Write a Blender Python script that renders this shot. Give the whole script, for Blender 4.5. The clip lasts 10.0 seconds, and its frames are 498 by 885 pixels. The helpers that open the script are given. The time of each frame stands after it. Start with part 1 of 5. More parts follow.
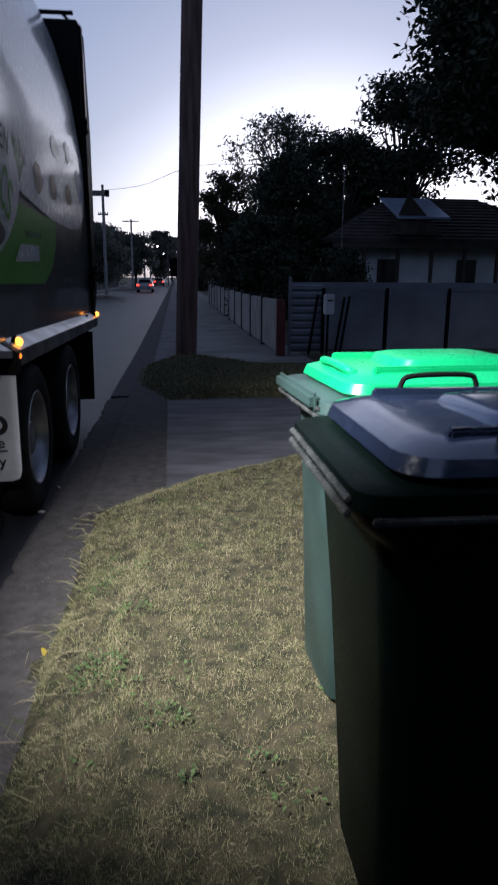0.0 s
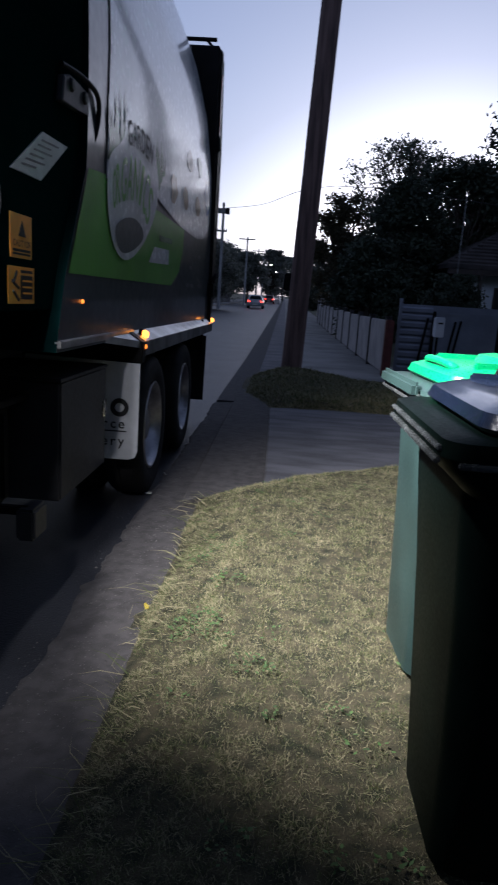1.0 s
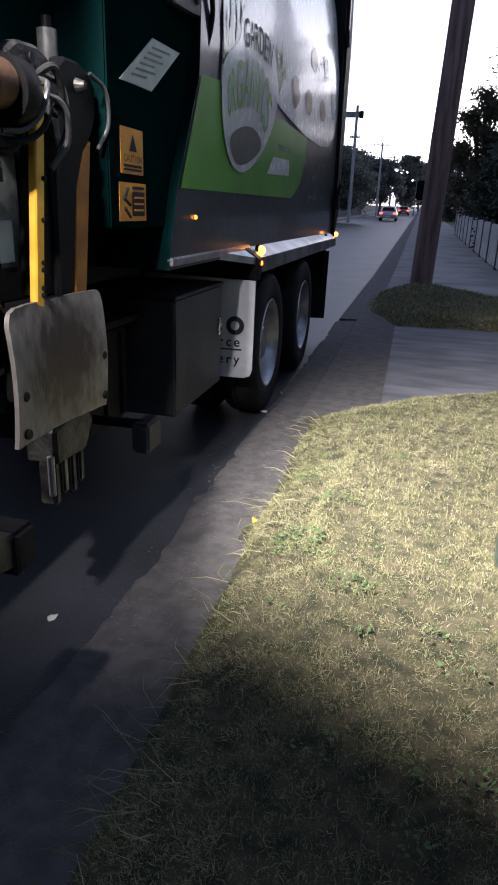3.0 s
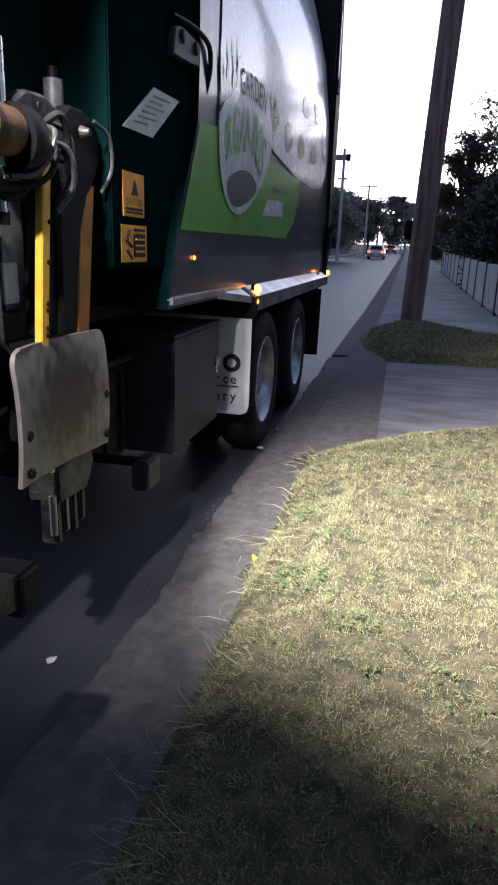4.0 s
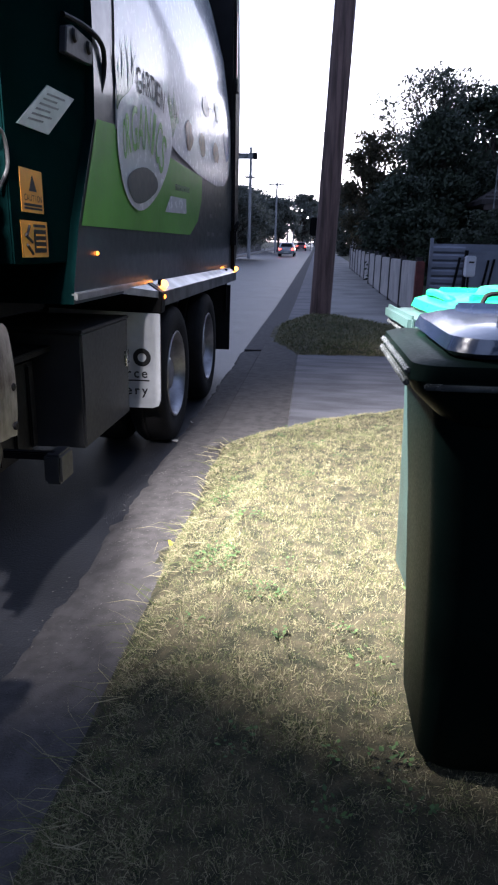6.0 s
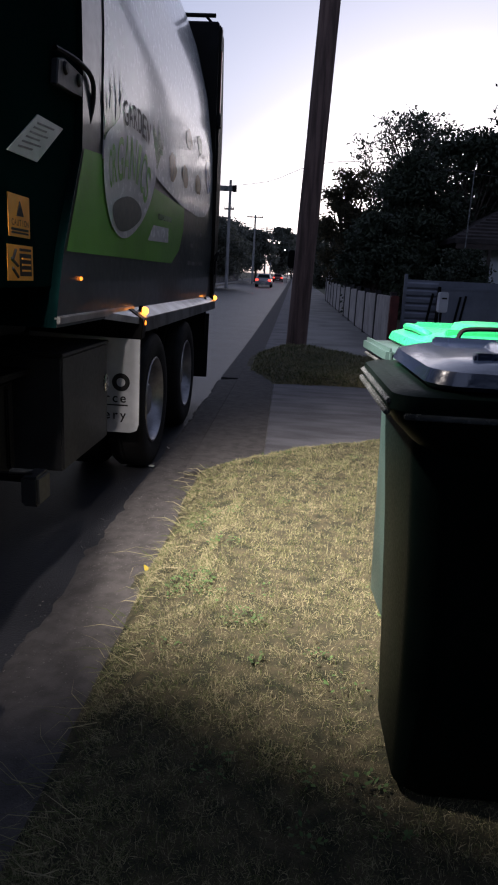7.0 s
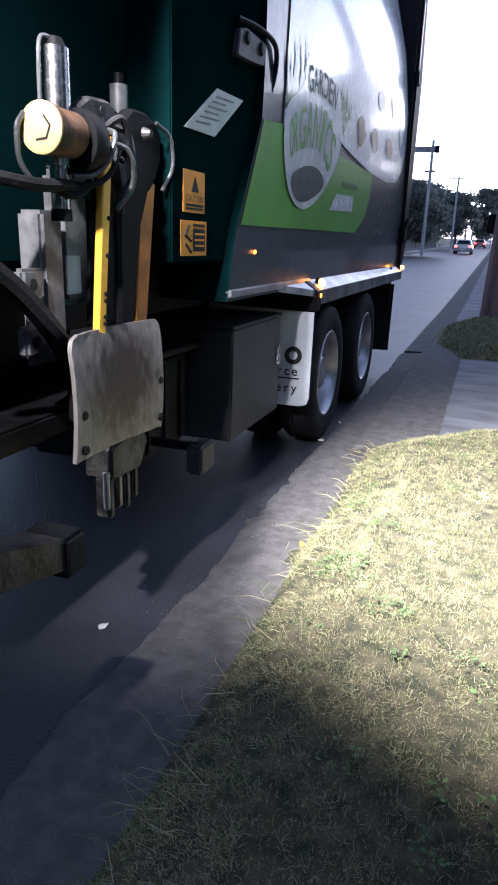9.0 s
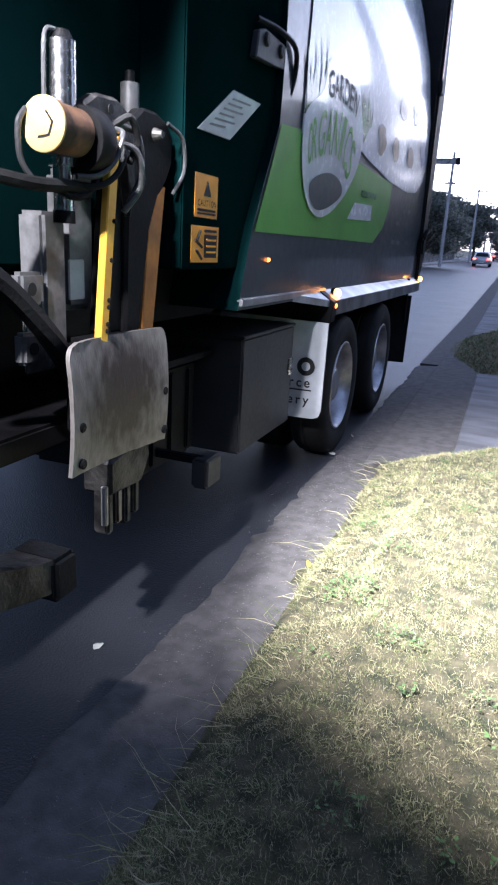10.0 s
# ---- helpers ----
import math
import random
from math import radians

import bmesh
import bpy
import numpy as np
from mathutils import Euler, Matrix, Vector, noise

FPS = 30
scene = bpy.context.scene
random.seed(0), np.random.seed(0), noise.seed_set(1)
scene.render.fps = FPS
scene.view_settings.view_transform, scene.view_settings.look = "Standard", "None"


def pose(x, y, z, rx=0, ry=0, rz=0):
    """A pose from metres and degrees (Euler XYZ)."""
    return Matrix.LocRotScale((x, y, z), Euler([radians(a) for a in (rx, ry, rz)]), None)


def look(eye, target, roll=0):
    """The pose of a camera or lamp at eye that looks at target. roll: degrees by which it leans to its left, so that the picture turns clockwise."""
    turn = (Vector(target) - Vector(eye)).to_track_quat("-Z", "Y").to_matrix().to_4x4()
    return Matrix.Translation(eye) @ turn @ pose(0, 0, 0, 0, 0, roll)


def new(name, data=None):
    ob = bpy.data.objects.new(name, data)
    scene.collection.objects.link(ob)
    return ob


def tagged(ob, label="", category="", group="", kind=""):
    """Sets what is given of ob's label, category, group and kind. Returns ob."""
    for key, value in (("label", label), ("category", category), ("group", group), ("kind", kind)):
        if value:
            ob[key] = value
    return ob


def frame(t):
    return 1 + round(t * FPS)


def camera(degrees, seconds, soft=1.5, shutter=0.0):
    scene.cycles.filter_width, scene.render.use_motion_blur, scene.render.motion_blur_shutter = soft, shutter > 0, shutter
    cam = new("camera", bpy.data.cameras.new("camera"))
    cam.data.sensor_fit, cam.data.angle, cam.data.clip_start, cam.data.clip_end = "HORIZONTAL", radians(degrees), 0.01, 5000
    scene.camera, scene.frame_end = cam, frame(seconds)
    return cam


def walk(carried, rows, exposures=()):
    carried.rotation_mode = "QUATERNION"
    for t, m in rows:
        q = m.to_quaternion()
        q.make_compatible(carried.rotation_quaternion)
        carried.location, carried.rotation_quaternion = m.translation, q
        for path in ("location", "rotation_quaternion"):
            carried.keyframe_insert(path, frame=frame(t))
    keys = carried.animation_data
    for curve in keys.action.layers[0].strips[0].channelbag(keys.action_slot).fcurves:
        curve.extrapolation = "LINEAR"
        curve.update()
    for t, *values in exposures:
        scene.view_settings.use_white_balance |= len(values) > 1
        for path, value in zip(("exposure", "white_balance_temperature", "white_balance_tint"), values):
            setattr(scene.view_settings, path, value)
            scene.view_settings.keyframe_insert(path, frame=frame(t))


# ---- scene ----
cam = camera(41.44, 10.0, soft=2.0, shutter=0.4)
# seconds, eye, yaw to the left, pitch up, roll
PATH = [
    (0, (-0.097, 0.276, 1.295), -6.28, -13.44, 0.27),
    (0.5, (-0.162, 0.244, 1.218), -5.61, -14.99, 5.18),
    (1, (-0.136, 0.042, 1.214), 2.26, -12.07, 3.70),
    (1.5, (-0.159, 0.097, 1.214), 4.66, -14.78, 4.60),
    (2, (-0.159, 0.157, 1.218), 8.62, -14.60, 2.80),
    (2.5, (-0.127, 0.134, 1.231), 8.11, -12.80, 1.50),
    (3, (-0.063, 0.059, 1.209), 13.19, -19.52, 2.00),
    (4.5, (-0.110, 0.042, 1.219), 12.27, -15.36, 1.80),
    (5, (-0.010, -0.031, 1.219), 14.94, -19.21, 2.70),
    (5.5, (-0.014, -0.047, 1.198), 8.34, -17.91, -0.40),
    (7, (-0.045, -0.096, 1.199), 3.10, -13.86, 2.90),
    (7.5, (0.007, -0.080, 1.218), 7.80, -13.68, 2.30),
    (8, (0.036, -0.054, 1.223), 14.18, -14.21, 2.10),
    (8.5, (0.045, -0.032, 1.222), 17.78, -16.68, 2.00),
    (9, (0.037, -0.015, 1.219), 19.44, -17.08, 1.80),
    (9.5, (0.048, -0.012, 1.225), 19.38, -15.45, 1.60),
    (10, (0.016, 0.097, 1.219), 20.58, -16.53, 3.10),
]


def aim(eye, yaw, pitch, roll):
    w, p = radians(yaw), radians(pitch)
    way = Vector((-math.sin(w) * math.cos(p), math.cos(w) * math.cos(p), math.sin(p)))
    return look(eye, Vector(eye) + way, roll)


walk(cam, [(t, aim(e, w, p, r)) for t, e, w, p, r in PATH],
     [(0.0, 0.70, 6050, 14), (0.5, 0.55, 6050, 14), (1.0, 0.90, 5950, 14), (1.5, 1.05, 6150, 14), (2.0, 1.30, 6350, 14), (2.5, 1.45, 6450, 14), (3.0, 2.05, 6350, 15), (4.5, 2.40, 6150, 16), (5.0, 2.77, 5950, 16), (5.5, 2.80, 5900, 16),
      (7.0, 1.30, 6850, 17), (7.5, 1.10, 6900, 17), (8.0, 1.63, 6850, 16), (8.5, 2.62, 6300, 15), (9.0, 2.90, 5900, 15), (9.5, 2.97, 5800, 15), (10.0, 2.95, 5750, 15)])

# ---- light: dusk sky and the truck's work lamp ----
world = bpy.data.worlds.new("dusk")
scene.world = world
world.use_nodes = True
wn = world.node_tree.nodes
sky = wn.new("ShaderNodeTexSky")
sky.sky_type = 'NISHITA'
sky.sun_disc = False
sky.sun_elevation = radians(3)
sky.sun_rotation = radians(12)
sky.dust_density = 3.0
sky.ozone_density = 4.0
tone = wn.new("ShaderNodeHueSaturation")
tone.inputs["Saturation"].default_value = 0.42
world.node_tree.links.new(sky.outputs[0], tone.inputs["Color"])
cool = wn.new("ShaderNodeMix")
cool.data_type, cool.blend_type = 'RGBA', 'MULTIPLY'
cool.inputs["Factor"].default_value = 1.0
cool.inputs["B"].default_value = (0.90, 0.97, 1.14, 1)
world.node_tree.links.new(tone.outputs[0], cool.inputs["A"])
world.node_tree.links.new(cool.outputs["Result"], wn["Background"].inputs[0])
wn["Background"].inputs[1].default_value = 0.15



def spot(name, watts, width, at, target):
    data = bpy.data.lights.new(name, 'SPOT')
    data.energy = watts
    data.color = (1.0, 0.95, 0.89)
    data.spot_size = radians(width)
    data.spot_blend = 1.0
    data.shadow_soft_size = 0.05
    new(name, data).matrix_world = look(at, target)


# the pair of work lamps high on the hopper: one on the verge, one on the lifting arm
spot("verge_lamp_beam", 900, 76, (-1.18, 1.25, 2.62), (1.35, 3.6, 0.0))
spot("arm_lamp_beam", 110, 48, (-0.95, 0.15, 2.62), (-1.05, 1.80, 1.1))

# ---- materials ----


def material(name, colour, rough=0.6, metal=0.0, vary=0.25, scale=6.0, fine=60.0, bump=0.15, second=None, coat=0.0, island=False, stretch=(1, 1, 1), spec=0.5):
    m = bpy.data.materials.new(name)
    m.use_nodes = True
    n, l = m.node_tree.nodes, m.node_tree.links
    b = n["Principled BSDF"]
    b.inputs["Metallic"].default_value = metal
    b.inputs["Specular IOR Level"].default_value = spec
    b.inputs["Coat Weight"].default_value = coat
    b.inputs["Coat Roughness"].default_value = 0.07
    co = n.new("ShaderNodeTexCoord")
    mp = n.new("ShaderNodeMapping")
    mp.inputs["Scale"].default_value = stretch
    l.new(co.outputs["Object"], mp.inputs["Vector"])
    big, small = n.new("ShaderNodeTexNoise"), n.new("ShaderNodeTexNoise")
    big.inputs["Scale"].default_value, big.inputs["Detail"].default_value = scale, 5
    small.inputs["Scale"].default_value, small.inputs["Detail"].default_value = fine, 4
    for q in (big, small):
        l.new(mp.outputs[0], q.inputs["Vector"])
    mix = n.new("ShaderNodeMix")
    mix.data_type = 'RGBA'
    second = second or tuple(c * (1 - 2 * vary) for c in colour)
    mix.inputs["A"].default_value, mix.inputs["B"].default_value = (*second, 1), (*colour, 1)
    ramp = n.new("ShaderNodeMapRange")
    ramp.inputs["From Min"].default_value, ramp.inputs["From Max"].default_value = 0.36, 0.62
    if island:
        geo = n.new("ShaderNodeNewGeometry")
        add = n.new("ShaderNodeMath")
        add.operation = 'MULTIPLY_ADD'
        add.inputs[1].default_value = 0.5
        l.new(geo.outputs["Random Per Island"], add.inputs[0])
        half = n.new("ShaderNodeMath")
        half.operation = 'MULTIPLY'
        half.inputs[1].default_value = 0.5
        l.new(big.outputs[0], half.inputs[0])
        l.new(half.outputs[0], add.inputs[2])
        l.new(add.outputs[0], ramp.inputs["Value"])
        ramp.inputs["From Min"].default_value, ramp.inputs["From Max"].default_value = 0.3, 0.68
    else:
        l.new(big.outputs[0], ramp.inputs["Value"])
    l.new(ramp.outputs[0], mix.inputs["Factor"])
    mul = n.new("ShaderNodeMix")
    mul.data_type, mul.blend_type = 'RGBA', 'MULTIPLY'
    mul.inputs["Factor"].default_value = min(1.0, vary * 1.6)
    l.new(mix.outputs["Result"], mul.inputs["A"])
    l.new(small.outputs["Fac"], mul.inputs["B"])
    gain = n.new("ShaderNodeHueSaturation")
    gain.inputs["Value"].default_value = 1 + 0.8 * vary
    l.new(mul.outputs["Result"], gain.inputs["Color"])
    l.new(gain.outputs[0], b.inputs["Base Color"])
    rr = n.new("ShaderNodeMapRange")
    rr.inputs["To Min"].default_value, rr.inputs["To Max"].default_value = max(0.03, rough - 0.12), min(1, rough + 0.12)
    l.new(small.outputs["Fac"], rr.inputs["Value"])
    l.new(rr.outputs[0], b.inputs["Roughness"])
    if bump:
        bp = n.new("ShaderNodeBump")
        bp.inputs["Strength"].default_value, bp.inputs["Distance"].default_value = bump, 0.01
        l.new(small.outputs["Fac"], bp.inputs["Height"])
        l.new(bp.outputs[0], b.inputs["Normal"])
    return m


def glowing(name, colour, strength):
    m = bpy.data.materials.new(name)
    m.use_nodes = True
    b = m.node_tree.nodes["Principled BSDF"]
    b.inputs["Base Color"].default_value = (*colour, 1)
    b.inputs["Emission Color"].default_value = (*colour, 1)
    b.inputs["Emission Strength"].default_value = strength
    return m


M = {
    "asphalt": material("asphalt", (0.036, 0.038, 0.045), 0.5, vary=0.25, scale=1.3, fine=110, bump=0.5, spec=0.5),
    "gutter": material("gutter", (0.098, 0.092, 0.092), 0.9, vary=0.16, scale=16.0, fine=170, bump=0.5, spec=0.25),
    "grit": material("grit", (0.20, 0.19, 0.185), 0.9, vary=0.3, scale=30, fine=150, bump=0.2),
    "concrete": material("concrete", (0.13, 0.13, 0.148), 0.8, vary=0.25, scale=1.6, fine=90, bump=0.3, stretch=(1, 3, 1)),
    "path": material("path", (0.24, 0.23, 0.22), 0.85, vary=0.2, scale=0.9, fine=60, bump=0.3),
    "soil": material("soil", (0.105, 0.09, 0.05), 0.95, vary=0.45, scale=14.0, fine=230, bump=1.0, second=(0.028, 0.032, 0.014)),
    "field": material("field", (0.08, 0.085, 0.04), 0.95, vary=0.35, scale=0.4, fine=8, bump=0.3),
    "grass": material("grass", (0.35, 0.31, 0.19), 0.9, vary=0.3, scale=4.2, fine=45, bump=0, second=(0.085, 0.11, 0.04), spec=0.25, island=True),
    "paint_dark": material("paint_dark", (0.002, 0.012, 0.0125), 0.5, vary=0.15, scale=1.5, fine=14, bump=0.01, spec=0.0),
    "paint_body": material("paint_body", (0.028, 0.042, 0.05), 0.34, vary=0.12, scale=1.2, fine=18, bump=0, coat=0.4),
    "art_green": material("art_green", (0.16, 0.42, 0.09), 0.35, vary=0.12, scale=1.5, fine=20, bump=0, coat=0.5, spec=0.1),
    "art_white": material("art_white", (0.74, 0.77, 0.80), 0.25, vary=0.1, scale=1.5, fine=20, bump=0, coat=0.5, spec=0.1),
    "art_grass": material("art_grass", (0.10, 0.28, 0.10), 0.3, vary=0.3, scale=6, fine=30, bump=0, coat=0.5, spec=0.1),
    "art_brown": material("art_brown", (0.22, 0.12, 0.06), 0.35, vary=0.4, scale=14, fine=40, bump=0, coat=0.5, spec=0.1),
    "art_blue": material("art_blue", (0.05, 0.14, 0.36), 0.35, vary=0.2, scale=8, fine=30, bump=0, coat=0.5, spec=0.1),
    "art_dark": material("art_dark", (0.045, 0.06, 0.068), 0.4, vary=0.12, scale=2, fine=20, bump=0.0, spec=0.1),
    "alloy": material("alloy", (0.42, 0.42, 0.44), 0.38, 0.9, vary=0.2, scale=7, fine=60, bump=0.05),
    "hose_grey": material("hose_grey", (0.06, 0.06, 0.063), 0.4, 0.4, vary=0.2, scale=8, fine=60, bump=0.1),
    "pale_yellow": material("pale_yellow", (0.72, 0.52, 0.21), 0.45, vary=0.15, scale=12, fine=60, bump=0.04),
    "black_steel": material("black_steel", (0.008, 0.008, 0.009), 0.5, vary=0.3, scale=5, fine=60, bump=0.1, spec=0.12),
    "rubber": material("rubber", (0.014, 0.014, 0.015), 0.7, vary=0.25, scale=6, fine=70, bump=0.3, spec=0.15),
    "steel": material("steel", (0.55, 0.56, 0.58), 0.33, 0.85, vary=0.2, scale=5, fine=50, bump=0.08),
    "chrome": material("chrome", (0.70, 0.69, 0.69), 0.25, 1.0, vary=0.06, scale=6, fine=60, bump=0.0),
    "grey_paint": material("grey_paint", (0.20, 0.20, 0.205), 0.45, 0.3, vary=0.35, scale=5, fine=40, bump=0.1),
    "flap_white": material("flap_white", (0.52, 0.54, 0.58), 0.5, vary=0.12, scale=3, fine=30, bump=0.06),
    "box_grey": material("box_grey", (0.024, 0.025, 0.029), 0.5, vary=0.2, scale=4, fine=40, bump=0.05),
    "yellow": material("yellow", (0.90, 0.47, 0.05), 0.4, vary=0.12, scale=7, fine=50, bump=0.05, second=(0.62, 0.30, 0.03)),
    "orange": material("orange", (0.55, 0.20, 0.03), 0.45, vary=0.25, scale=7, fine=50, bump=0.08),
    "rust": material("rust", (0.20, 0.10, 0.05), 0.6, 0.3, vary=0.4, scale=12, fine=60, bump=0.2),
    "worn": material("worn", (0.40, 0.385, 0.37), 0.42, 0.55, vary=0.3, scale=4.5, fine=45, bump=0.25, second=(0.085, 0.06, 0.05), stretch=(2.5, 2.5, 0.7)),
    "sticker": material("sticker", (0.80, 0.33, 0.03), 0.45, vary=0.12, scale=8, fine=60, bump=0.0),
    "ink": material("ink", (0.02, 0.02, 0.022), 0.5, vary=0.1, scale=8, fine=60, bump=0.0, spec=0.15),
    "plate": material("plate", (0.50, 0.53, 0.53), 0.45, 0.1, vary=0.12, scale=9, fine=60, bump=0.03),
    "bin_green": material("bin_green", (0.032, 0.064, 0.06), 0.42, vary=0.16, scale=4, fine=120, bump=0.08),
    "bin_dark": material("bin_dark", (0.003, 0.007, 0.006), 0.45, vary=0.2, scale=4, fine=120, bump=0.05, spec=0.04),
    "lid_green": material("lid_green", (0.008, 0.36, 0.13), 0.3, vary=0.1, scale=3, fine=120, bump=0.05),
    # black lid; the blue of the reflected sky is mixed into its colour
    "lid_dark": material("lid_dark", (0.018, 0.030, 0.065), 0.2, vary=0.2, scale=5, fine=90, bump=0.06, spec=1.0, coat=0.5),
    "pole_wood": material("pole_wood", (0.22, 0.14, 0.125), 0.85, vary=0.3, scale=5, fine=45, bump=0.5, stretch=(3, 3, 0.25)),
    "grey_wood": material("grey_wood", (0.16, 0.15, 0.15), 0.85, vary=0.25, scale=4, fine=40, bump=0.3, stretch=(3, 3, 0.4)),
    "fence_panel": material("fence_panel", (0.43, 0.39, 0.38), 0.7, vary=0.15, scale=2, fine=50, bump=0.1),
    "fence_post": material("fence_post", (0.045, 0.04, 0.042), 0.7, vary=0.2, scale=4, fine=50, bump=0.1),
    "gate_sheet": material("gate_sheet", (0.24, 0.26, 0.32), 0.45, 0.3, vary=0.14, scale=1.5, fine=30, bump=0.05),
    "red_post": material("red_post", (0.16, 0.035, 0.03), 0.6, vary=0.25, scale=4, fine=40, bump=0.1),
    "wall_white": material("wall_white", (0.72, 0.74, 0.80), 0.8, vary=0.12, scale=1.2, fine=30, bump=0.1),
    "roof_tile": material("roof_tile", (0.075, 0.06, 0.06), 0.8, vary=0.3, scale=1.6, fine=20, bump=0.3),
    "roof_blue": material("roof_blue", (0.28, 0.36, 0.50), 0.35, 0.3, vary=0.12, scale=1.2, fine=20, bump=0.05),
    "timber": material("timber", (0.07, 0.05, 0.045), 0.7, vary=0.25, scale=3, fine=40, bump=0.2),
    "brick": material("brick", (0.24, 0.11, 0.08), 0.85, vary=0.25, scale=3, fine=30, bump=0.3),
    "glass_dark": material("glass_dark", (0.02, 0.025, 0.03), 0.08, vary=0.05, scale=2, fine=20, bump=0.0),
    "car_silver": material("car_silver", (0.30, 0.31, 0.33), 0.3, 0.5, vary=0.08, scale=2, fine=20, bump=0.0, coat=0.5),
    "car_red": material("car_red", (0.16, 0.05, 0.05), 0.3, 0.3, vary=0.08, scale=2, fine=20, bump=0.0, coat=0.5),
    "grease": material("grease", (0.075, 0.07, 0.066), 0.5, 0.4, vary=0.4, scale=14, fine=60, bump=0.4, second=(0.015, 0.014, 0.014)),
    # lighter grey than the bins, so the rim highlight is in the colour
    "rim_glint": material("rim_glint", (0.10, 0.11, 0.11), 0.25, vary=0.3, scale=9, fine=80, bump=0.05),
    "weed": material("weed", (0.085, 0.16, 0.045), 0.7, vary=0.3, scale=20, fine=60, bump=0, second=(0.05, 0.10, 0.03), island=True),
    "pole_grey": material("pole_grey", (0.36, 0.35, 0.35), 0.85, vary=0.2, scale=4, fine=40, bump=0.2, stretch=(3, 3, 0.4)),
    "bark": material("bark", (0.10, 0.08, 0.065), 0.9, vary=0.3, scale=5, fine=40, bump=0.5),
    "leaf_dark": material("leaf_dark", (0.035, 0.05, 0.025), 0.7, vary=0.3, scale=0.8, fine=6, bump=0, second=(0.018, 0.028, 0.016), island=True),
    # grey-green leaves, their colour lifted to include distance haze
    "leaf_grey": material("leaf_grey", (0.15, 0.16, 0.135), 0.75, vary=0.3, scale=0.8, fine=6, bump=0, second=(0.04, 0.05, 0.03), island=True),
    "leaf_brown": material("leaf_brown", (0.10, 0.085, 0.05), 0.75, vary=0.3, scale=0.8, fine=6, bump=0, second=(0.05, 0.05, 0.03), island=True),
    "amber": glowing("amber", (1.0, 0.33, 0.04), 2.4),
    "amber_dim": glowing("amber_dim", (1.0, 0.25, 0.03), 1.0),
    "tail_red": glowing("tail_red", (1.0, 0.05, 0.03), 2.4),
    "street_glow": glowing("street_glow", (1.0, 0.95, 0.85), 5),
    "reflector": material("reflector", (0.45, 0.04, 0.03), 0.3, vary=0.1, bump=0.0),
    "wire": material("wire", (0.03, 0.03, 0.03), 0.6, vary=0.1, bump=0.0),
    "litter": material("litter", (0.6, 0.6, 0.55), 0.7, vary=0.2, bump=0.0),
    "yellow_leaf": material("yellow_leaf", (0.7, 0.55, 0.05), 0.6, vary=0.2, bump=0.0),
}



def scraped(name, centre, radius):
    """Bare steel scraped bright at the edges, with a brown dirty middle."""
    m = M["worn"].copy()
    m.name = name
    n, l = m.node_tree.nodes, m.node_tree.links
    n["Principled BSDF"].inputs["Metallic"].default_value = 0.2
    co = n.new("ShaderNodeTexCoord")
    off = n.new("ShaderNodeMapping")
    off.inputs["Scale"].default_value = (0.2 / radius, 0.85 / radius, 1.0 / radius)
    off.inputs["Location"].default_value = (-centre[0] * 0.2 / radius, -centre[1] * 0.85 / radius, -centre[2] / radius)
    l.new(co.outputs["Object"], off.inputs["Vector"])
    dist = n.new("ShaderNodeVectorMath")
    dist.operation = 'LENGTH'
    l.new(off.outputs[0], dist.inputs[0])
    streak = n.new("ShaderNodeTexNoise")
    streak.inputs["Scale"].default_value, streak.inputs["Detail"].default_value = 22, 12
    turn = n.new("ShaderNodeMapping")
    turn.inputs["Scale"].default_value = (1, 1.3, 0.75)
    l.new(co.outputs["Object"], turn.inputs["Vector"])
    l.new(turn.outputs[0], streak.inputs["Vector"])
    add = n.new("ShaderNodeMath")
    add.operation = 'MULTIPLY_ADD'
    add.inputs[1].default_value = 1.1
    l.new(streak.outputs[0], add.inputs[0])
    l.new(dist.outputs["Value"], add.inputs[2])
    rng = n.new("ShaderNodeMapRange")
    rng.inputs["From Min"].default_value, rng.inputs["From Max"].default_value = 1.0, 1.75
    l.new(add.outputs[0], rng.inputs["Value"])
    for q in n:
        if q.bl_idname == "ShaderNodeMix" and q.blend_type == 'MIX':
            l.new(rng.outputs[0], q.inputs["Factor"])
            q.inputs["A"].default_value = (0.034, 0.024, 0.020, 1)
            q.inputs["B"].default_value = (0.24, 0.22, 0.205, 1)
    return m



def thin_leaf(m, share):
    """Leaves that pass some of the sky's light through."""
    n, l = m.node_tree.nodes, m.node_tree.links
    b, o = n["Principled BSDF"], n["Material Output"]
    through_light, both = n.new("ShaderNodeBsdfTranslucent"), n.new("ShaderNodeMixShader")
    l.new(b.inputs["Base Color"].links[0].from_socket, through_light.inputs["Color"])
    both.inputs[0].default_value = share
    l.new(b.outputs[0], both.inputs[1])
    l.new(through_light.outputs[0], both.inputs[2])
    l.new(both.outputs[0], o.inputs["Surface"])


# far leaves: dusk haze is put into this pale base colour
M["leaf_hazy"] = material("leaf_hazy", (0.25, 0.26, 0.23), 0.75, vary=0.25, scale=0.8, fine=6, bump=0, second=(0.10, 0.11, 0.085), island=True)
for leafy in ("leaf_grey", "leaf_brown", "leaf_hazy"):
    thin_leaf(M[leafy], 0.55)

M["scraped"] = scraped("scraped", (-1.1, 1.88, 0.76), 0.24)

